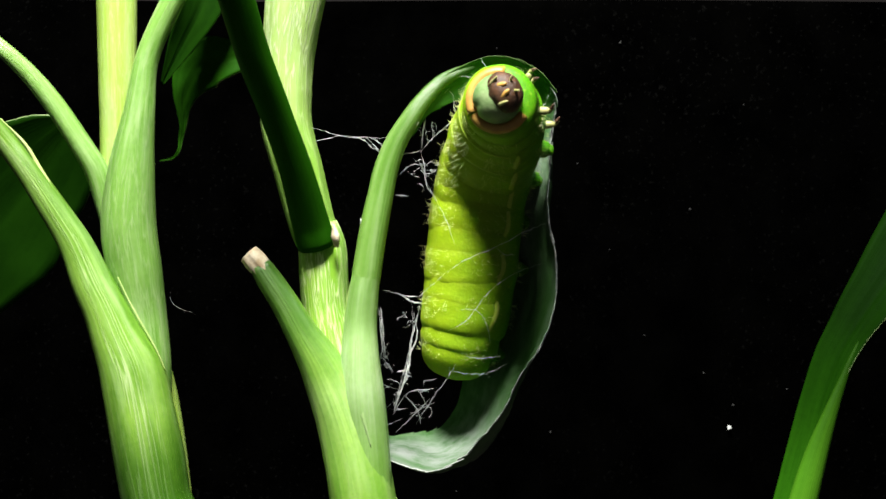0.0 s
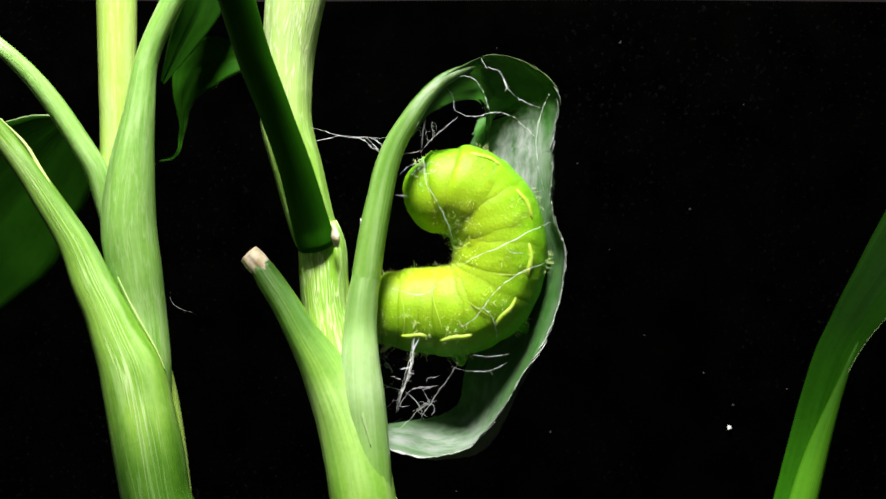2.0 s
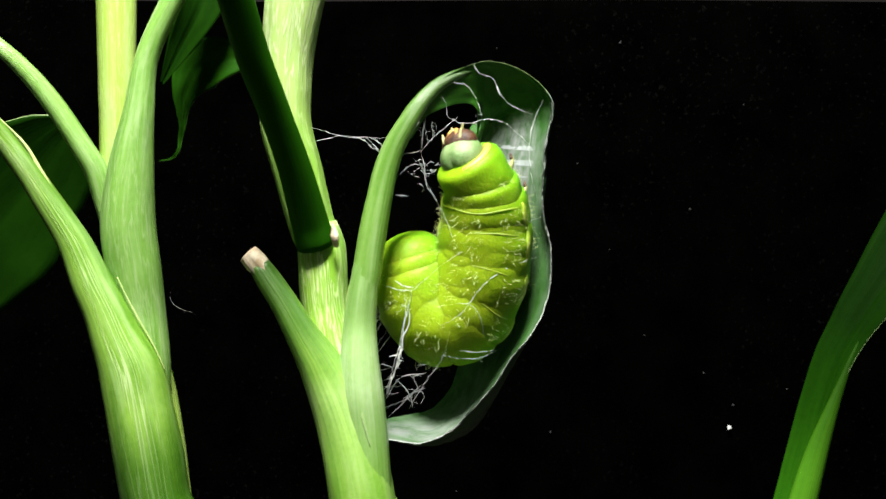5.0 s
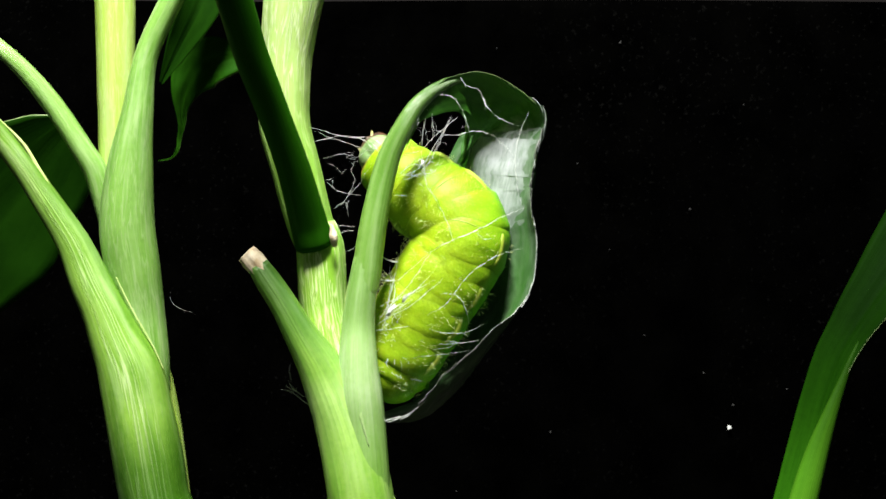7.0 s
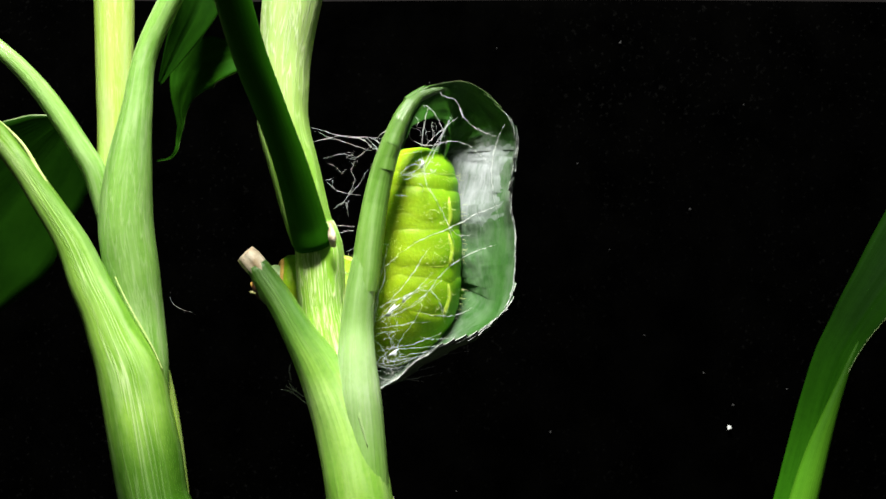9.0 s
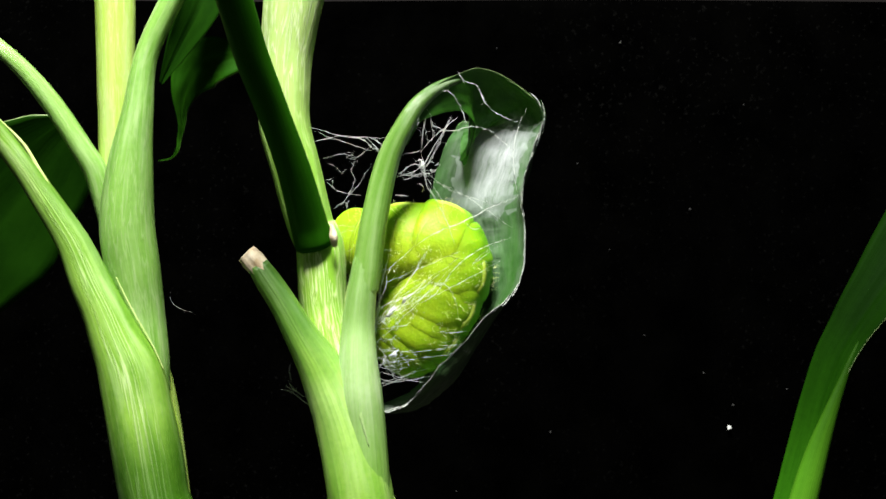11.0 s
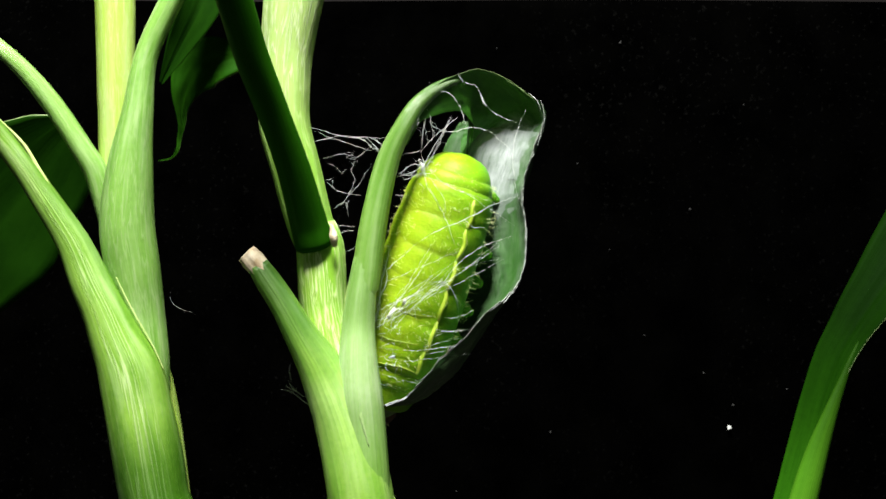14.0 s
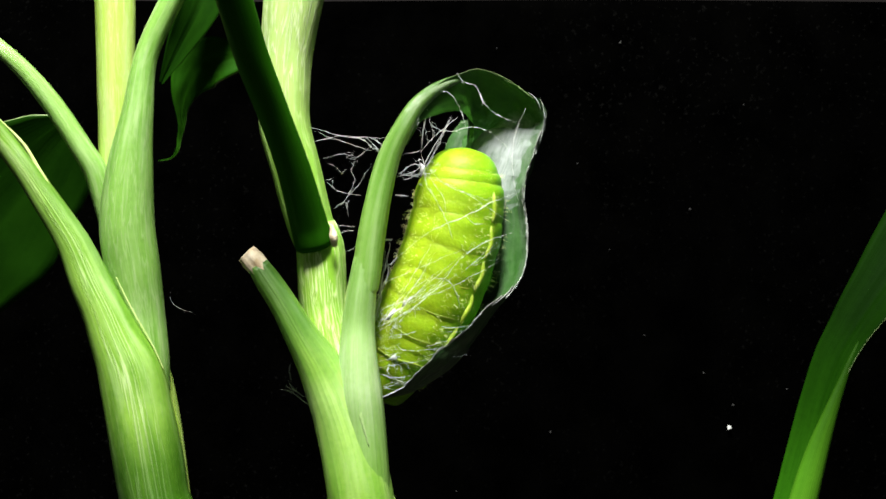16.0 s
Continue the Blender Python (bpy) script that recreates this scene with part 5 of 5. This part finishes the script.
late = fan(rng, 6, (-15.0, 0.8, 131.5), (3.0, 0.6, 149.5), ((0.3, 0.5, 2.4), (4.0, 0.4, 4.0)), 1.6)
late += fan(rng, 4, (-8.0, 0.4, 139.0), (13.5, 3.5, 150.0), ((2.0, 0.4, 2.0), (1.5, 0.8, 3.5)), 1.8)
late += fan(rng, 4, (-15.0, 2.8, 126.5), (4.5, 3.8, 131.0), ((0.3, 0.5, 2.0), (3.0, 0.6, 2.0)), 1.2)
late += fan(rng, 3, (-4.6, 1.4, 168.0), (7.0, 2.0, 158.0), ((0.6, 0.4, 1.0), (4.0, 0.6, 2.5)), 1.4)
late_bundle = silk_part("bundle_threads", late, 0.065, None, [((-8.0, 0.4, 137.2), 1.2, 16), ((-11.8, 1.0, 133.5), 1.2, 14), ((-10.8, 3.0, 125.2), 1.3, 14)], seed=52)
SPUN.append((late_bundle, [(0, pose(-0.018, 0.026, -0.014, 0, 0, 85)), (9.1, pose(-0.018, 0.026, -0.014, 0, 0, 85)), (11.2, pose(0, 0, 0)), (16, pose(0, 0, 0))]))
arch_knot = silk_part("knot_threads", fan(rng, 3, (-4.7, 1.6, 168.5), (2.2, 4.0, 180.5), ((0.4, 0.4, 1.2), (0.5, 0.6, 0.5)), 0.9) + fan(rng, 3, (-4.7, 1.6, 168.5), (-9.8, -0.4, 167.0), ((0.4, 0.4, 1.0), (0.4, 0.3, 3.6)), 1.0), 0.08, None, [((-4.7, 1.4, 169.0), 0.7, 9), ((-4.5, 1.2, 166.8), 0.6, 7)], seed=53)
SPUN.append((arch_knot, [(0, pose(-0.012, 0.024, -0.045, 0, 0, 85)), (4.3, pose(-0.012, 0.024, -0.045, 0, 0, 85)), (6.2, pose(0, 0, 0)), (16, pose(0, 0, 0))]))


# threads kept hidden behind the stem until 4.3 s, then slid into place
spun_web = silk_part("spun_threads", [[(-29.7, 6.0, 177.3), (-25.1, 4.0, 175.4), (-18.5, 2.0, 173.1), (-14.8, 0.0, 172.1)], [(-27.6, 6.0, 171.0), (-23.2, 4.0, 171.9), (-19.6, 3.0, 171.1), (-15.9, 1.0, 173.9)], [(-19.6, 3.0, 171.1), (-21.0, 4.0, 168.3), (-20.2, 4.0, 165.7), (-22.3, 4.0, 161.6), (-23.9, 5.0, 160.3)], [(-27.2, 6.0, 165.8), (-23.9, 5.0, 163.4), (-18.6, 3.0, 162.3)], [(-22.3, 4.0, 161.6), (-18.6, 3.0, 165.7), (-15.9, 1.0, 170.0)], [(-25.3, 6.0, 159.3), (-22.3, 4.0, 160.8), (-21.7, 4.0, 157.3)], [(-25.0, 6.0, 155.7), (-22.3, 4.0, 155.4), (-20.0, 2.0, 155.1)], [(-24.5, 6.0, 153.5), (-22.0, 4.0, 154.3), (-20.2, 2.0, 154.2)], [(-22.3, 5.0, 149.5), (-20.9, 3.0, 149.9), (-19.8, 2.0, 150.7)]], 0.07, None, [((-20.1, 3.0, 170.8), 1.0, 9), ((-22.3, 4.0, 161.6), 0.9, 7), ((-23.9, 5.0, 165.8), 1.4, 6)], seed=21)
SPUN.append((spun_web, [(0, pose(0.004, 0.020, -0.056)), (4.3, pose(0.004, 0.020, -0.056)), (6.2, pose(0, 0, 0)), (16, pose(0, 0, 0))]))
scraps = silk_part("silk_scraps", [[(-37.9, 8.0, 117.4), (-35.2, 7.0, 117.2), (-31.8, 6.0, 114.7), (-29.6, 5.0, 113.6)], [(-36.0, 8.0, 119.7), (-34.5, 7.0, 117.5), (-31.2, 6.0, 115.7)], [(-35.2, 8.0, 123.9), (-35.6, 7.0, 121.4), (-34.8, 7.0, 119.3)]], 0.16, None, [((-34.3, 7.0, 117.8), 1.1, 8)], seed=23)
SPUN.append((scraps, [(0, pose(0.012, 0.008, 0.004)), (4.3, pose(0.012, 0.008, 0.004)), (6.2, pose(0, 0, 0)), (16, pose(0, 0, 0))]))


def lining_piece(i):
    """One rigid piece of the silk mat on the pocket's inner wall, its border ragged and sunk into the leaf."""
    bm = bmesh.new()
    uv = bm.loops.layers.uv.verify()
    inv = leaf_pose(REST, i).inverted()
    nu, nc = 10, 24
    grids = []
    for deep in (0.0, 0.12):
        g = []
        for a in range(nu + 1):
            row = []
            for c in range(nc + 1):
                w = 0.14 + 0.78 * c / nc
                u = i - 0.42 + 1.84 * a / nu
                rough = noise.noise(Vector((u * 0.9, w * 9, 2.2))) * 0.5 + noise.noise(Vector((u * 2.5, w * 26, 7.1))) * 0.35
                inside = min((u - 18.6) / 1.5, (26.8 - u) / 2.5, (w - 0.20) / 0.09, (0.86 - w) / 0.09) + rough
                lift = 0.15 + 0.65 * min(1.0, max(0.0, inside)) + 0.10 * rough - deep
                row.append(bm.verts.new(inv @ (blade_point(u, w, lift) * MM)))
            g.append(row)
        grids.append(g)
    for gi, g in enumerate(grids):
        for a in range(nu):
            for c in range(nc):
                f = bm.faces.new((g[a][c], g[a + 1][c], g[a + 1][c + 1], g[a][c + 1]) if gi == 0 else (g[a][c + 1], g[a + 1][c + 1], g[a + 1][c], g[a][c]))
                quad = ((a, c), (a + 1, c), (a + 1, c + 1), (a, c + 1))
                for loop, (p, q) in zip(f.loops, quad if gi == 0 else (quad[3], quad[2], quad[1], quad[0])):
                    loop[uv].uv = (q / nc, (i - 0.42 + 1.84 * p / nu) * 0.104)
    for a in range(nu):
        for c in (0, nc):
            bm.faces.new((grids[0][a][c], grids[0][a + 1][c], grids[1][a + 1][c], grids[1][a][c]))
    bmesh.ops.recalc_face_normals(bm, faces=bm.faces[:])
    return part("silk_lining", bm, LINING, web, "dense white silk mat on the pocket's wall")


LINING_PIECES = [(i, lining_piece(i)) for i in range(18, 27)]
silk_part("loose_thread", [[(-61.0, -2.0, 140.6), (-60.9, -2.0, 138.5), (-59.0, -2.0, 136.8), (-56.0, 0.0, 135.5)]], 0.03)


def lint_speck(at, size, seed, mat):
    """A crumb of white lint on the cloth."""
    rng = random.Random(seed)
    bm = bmesh.new()
    bmesh.ops.create_icosphere(bm, subdivisions=2, radius=size * MM)
    for v in bm.verts:
        v.co *= rng.uniform(0.6, 1.25)
        v.co += Vector(at) * MM
    return tagged(part("lint_speck", bm, mat), "tiny crumb of white lint stuck on black cloth", "lint", "lint on the cloth")


lint_speck((106.6, 179.0, 83.5), 0.9, 1, SILK)
for k, (x, z, r) in enumerate([(92, 165, 0.3), (62, 150, 0.2), (108, 92, 0.35), (97, 104, 0.25), (128, 98, 0.3), (75, 118, 0.2), (20, 225, 0.2), (-5, 212, 0.2), (66, 227, 0.35), (139, 88, 0.25), (40, 82, 0.25), (5, 60, 0.2), (112, 204, 0.2), (50, 182, 0.2)]):
    lint_speck((x, 178.5, z), r * 1.3, 3 + k, LINT)

DORSAL = Vector((-0.55, -0.8, 0.1)).normalized()


SIDEWAYS = Vector((0.82, -0.57, 0.0)).normalized()


def turned(a, b, f):
    """A direction between two, swinging past the body's side where they are opposed."""
    ang = a.angle(b)
    mid = (a + b + SIDEWAYS * (1.2 * (ang / math.pi) ** 4)).normalized()
    p, q, g = (a, mid, 2 * f) if f < 0.5 else (mid, b, 2 * f - 1)
    w = p.angle(q)
    if w < 1e-4:
        return q.copy()
    return (p * math.sin((1 - g) * w) + q * math.sin(g * w)) / math.sin(w)


def body_line(t):
    """The body's stations at t: every link turns from its key to the next while the middle of the body glides."""
    if t >= BODY_KEYS[-1][0]:
        return BODY_KEYS[-1][1:]
    for (ta, a, ra), (tb, b, rb) in zip(BODY_KEYS, BODY_KEYS[1:]):
        if t < tb:
            f = (t - ta) / (tb - ta)
            f = f * f * (3 - 2 * f)
            pts = [Vector((0, 0, 0))]
            for va, vb in zip(np.diff(a, axis=0), np.diff(b, axis=0)):
                va, vb = Vector(va), Vector(vb)
                d = turned(va.normalized(), vb.normalized(), f)
                pts.append(pts[-1] + d * (va.length * (1 - f) + vb.length * f))
            pts = np.array(pts)
            roll = tuple(p * (1 - f) + q * f for p, q in zip(ra, rb))
            return pts - pts.mean(axis=0) + (a.mean(axis=0) * (1 - f) + b.mean(axis=0) * f), roll


def body_poses(st, roll, before=None):
    """Poses of the segments along the stations; their backs turn no faster than the body can twist."""
    out, back = [], None
    pts = [Vector(p) for p in st]
    mid = sum(pts, Vector()) / len(pts)
    last = len(pts) - 1
    for i in range(last + 1):
        a, b = pts[max(i - 1, 0)], pts[min(i + 1, last)]
        t = (b - a).normalized()
        if before:
            was = before[i].to_3x3().col[0]
            swing = was.rotation_difference(t)
            if swing.angle > 0.7:
                swing.angle = 0.7
                t = (swing @ was).normalized()
        hint = Matrix.Rotation(-radians(roll[0]), 3, "Z") @ DORSAL + (mid - pts[i]).normalized() * roll[1]
        hint -= t * hint.dot(t)
        if back is None:
            z = hint
        else:
            z = (back - t * back.dot(t)).normalized() + hint * (0.25 if i < 10 else 0.03)
        z = (z - t * z.dot(t)).normalized()
        back = z
        if before:
            old = before[i].to_3x3()
            swing = old.col[0].rotation_difference(t)
            was = swing @ old.col[2]
            was = (was - t * was.dot(t)).normalized()
            ang = math.atan2(t.dot(was.cross(z)), was.dot(z))
            z = Matrix.Rotation(max(-0.7, min(0.7, ang)), 3, t) @ was
        m = Matrix((t, z.cross(t), z)).transposed().to_4x4()
        m.translation = (pts[i] + (t * 2.2 if i == last else Vector())) * MM - caterpillar.location
        out.append(m)
    return out


def motions():
    leaf = [(t, eased(LEAF_KEYS, t)) for t in TIMES]
    sway = [(0, 0), (4.2, 0), (6.3, -0.45), (8.5, -0.45), (9.0, -0.75), (9.2, -0.45), (16, -0.45)]
    walk(plant, [(t, pose(-0.012 + x * MM, 0, 0)) for t, x in sway])
    walk(plant_b, [(t, pose(-0.075 + x * MM * 0.8, 0, 0)) for t, x in sway])

    def in_plant(t, m):
        x = np.interp(t, *zip(*sway))
        return pose(0.012 - x * MM, 0, 0) @ m

    for i, ob in LEAF_PIECES:
        walk(ob, [(t, in_plant(t, leaf_pose(st, i))) for t, st in leaf])
    for i, ob in SILK_PIECES:
        walk(ob, [(t, Matrix.Translation(leaf_pose(st, i).translation)) for t, st in leaf])
    for i, ob in LINING_PIECES:
        walk(ob, [(t, leaf_pose(st, i) @ pose(0, 0, 0.0008 * (1 - min(1, max(0, (t - 4.4) / 1.6))))) for t, st in leaf])
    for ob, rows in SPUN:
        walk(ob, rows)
    fast = ((0.5, 1.0), (7.5, 8.0), (13.5, 14.0))
    swift = ((4.2, 6.3), (9.2, 11.3), *fast)
    steps = [k / 30 for k in range(481) if k % 3 == 0 or any(a <= k / 30 <= b for a, b in swift)]
    body = []
    for t in steps:
        body.append((t, body_poses(*body_line(t), body[-1][1] if body else None)))
    for i, ob in enumerate(BODY):
        walk(ob, [(t, ms[i]) for t, ms in body])


motions()
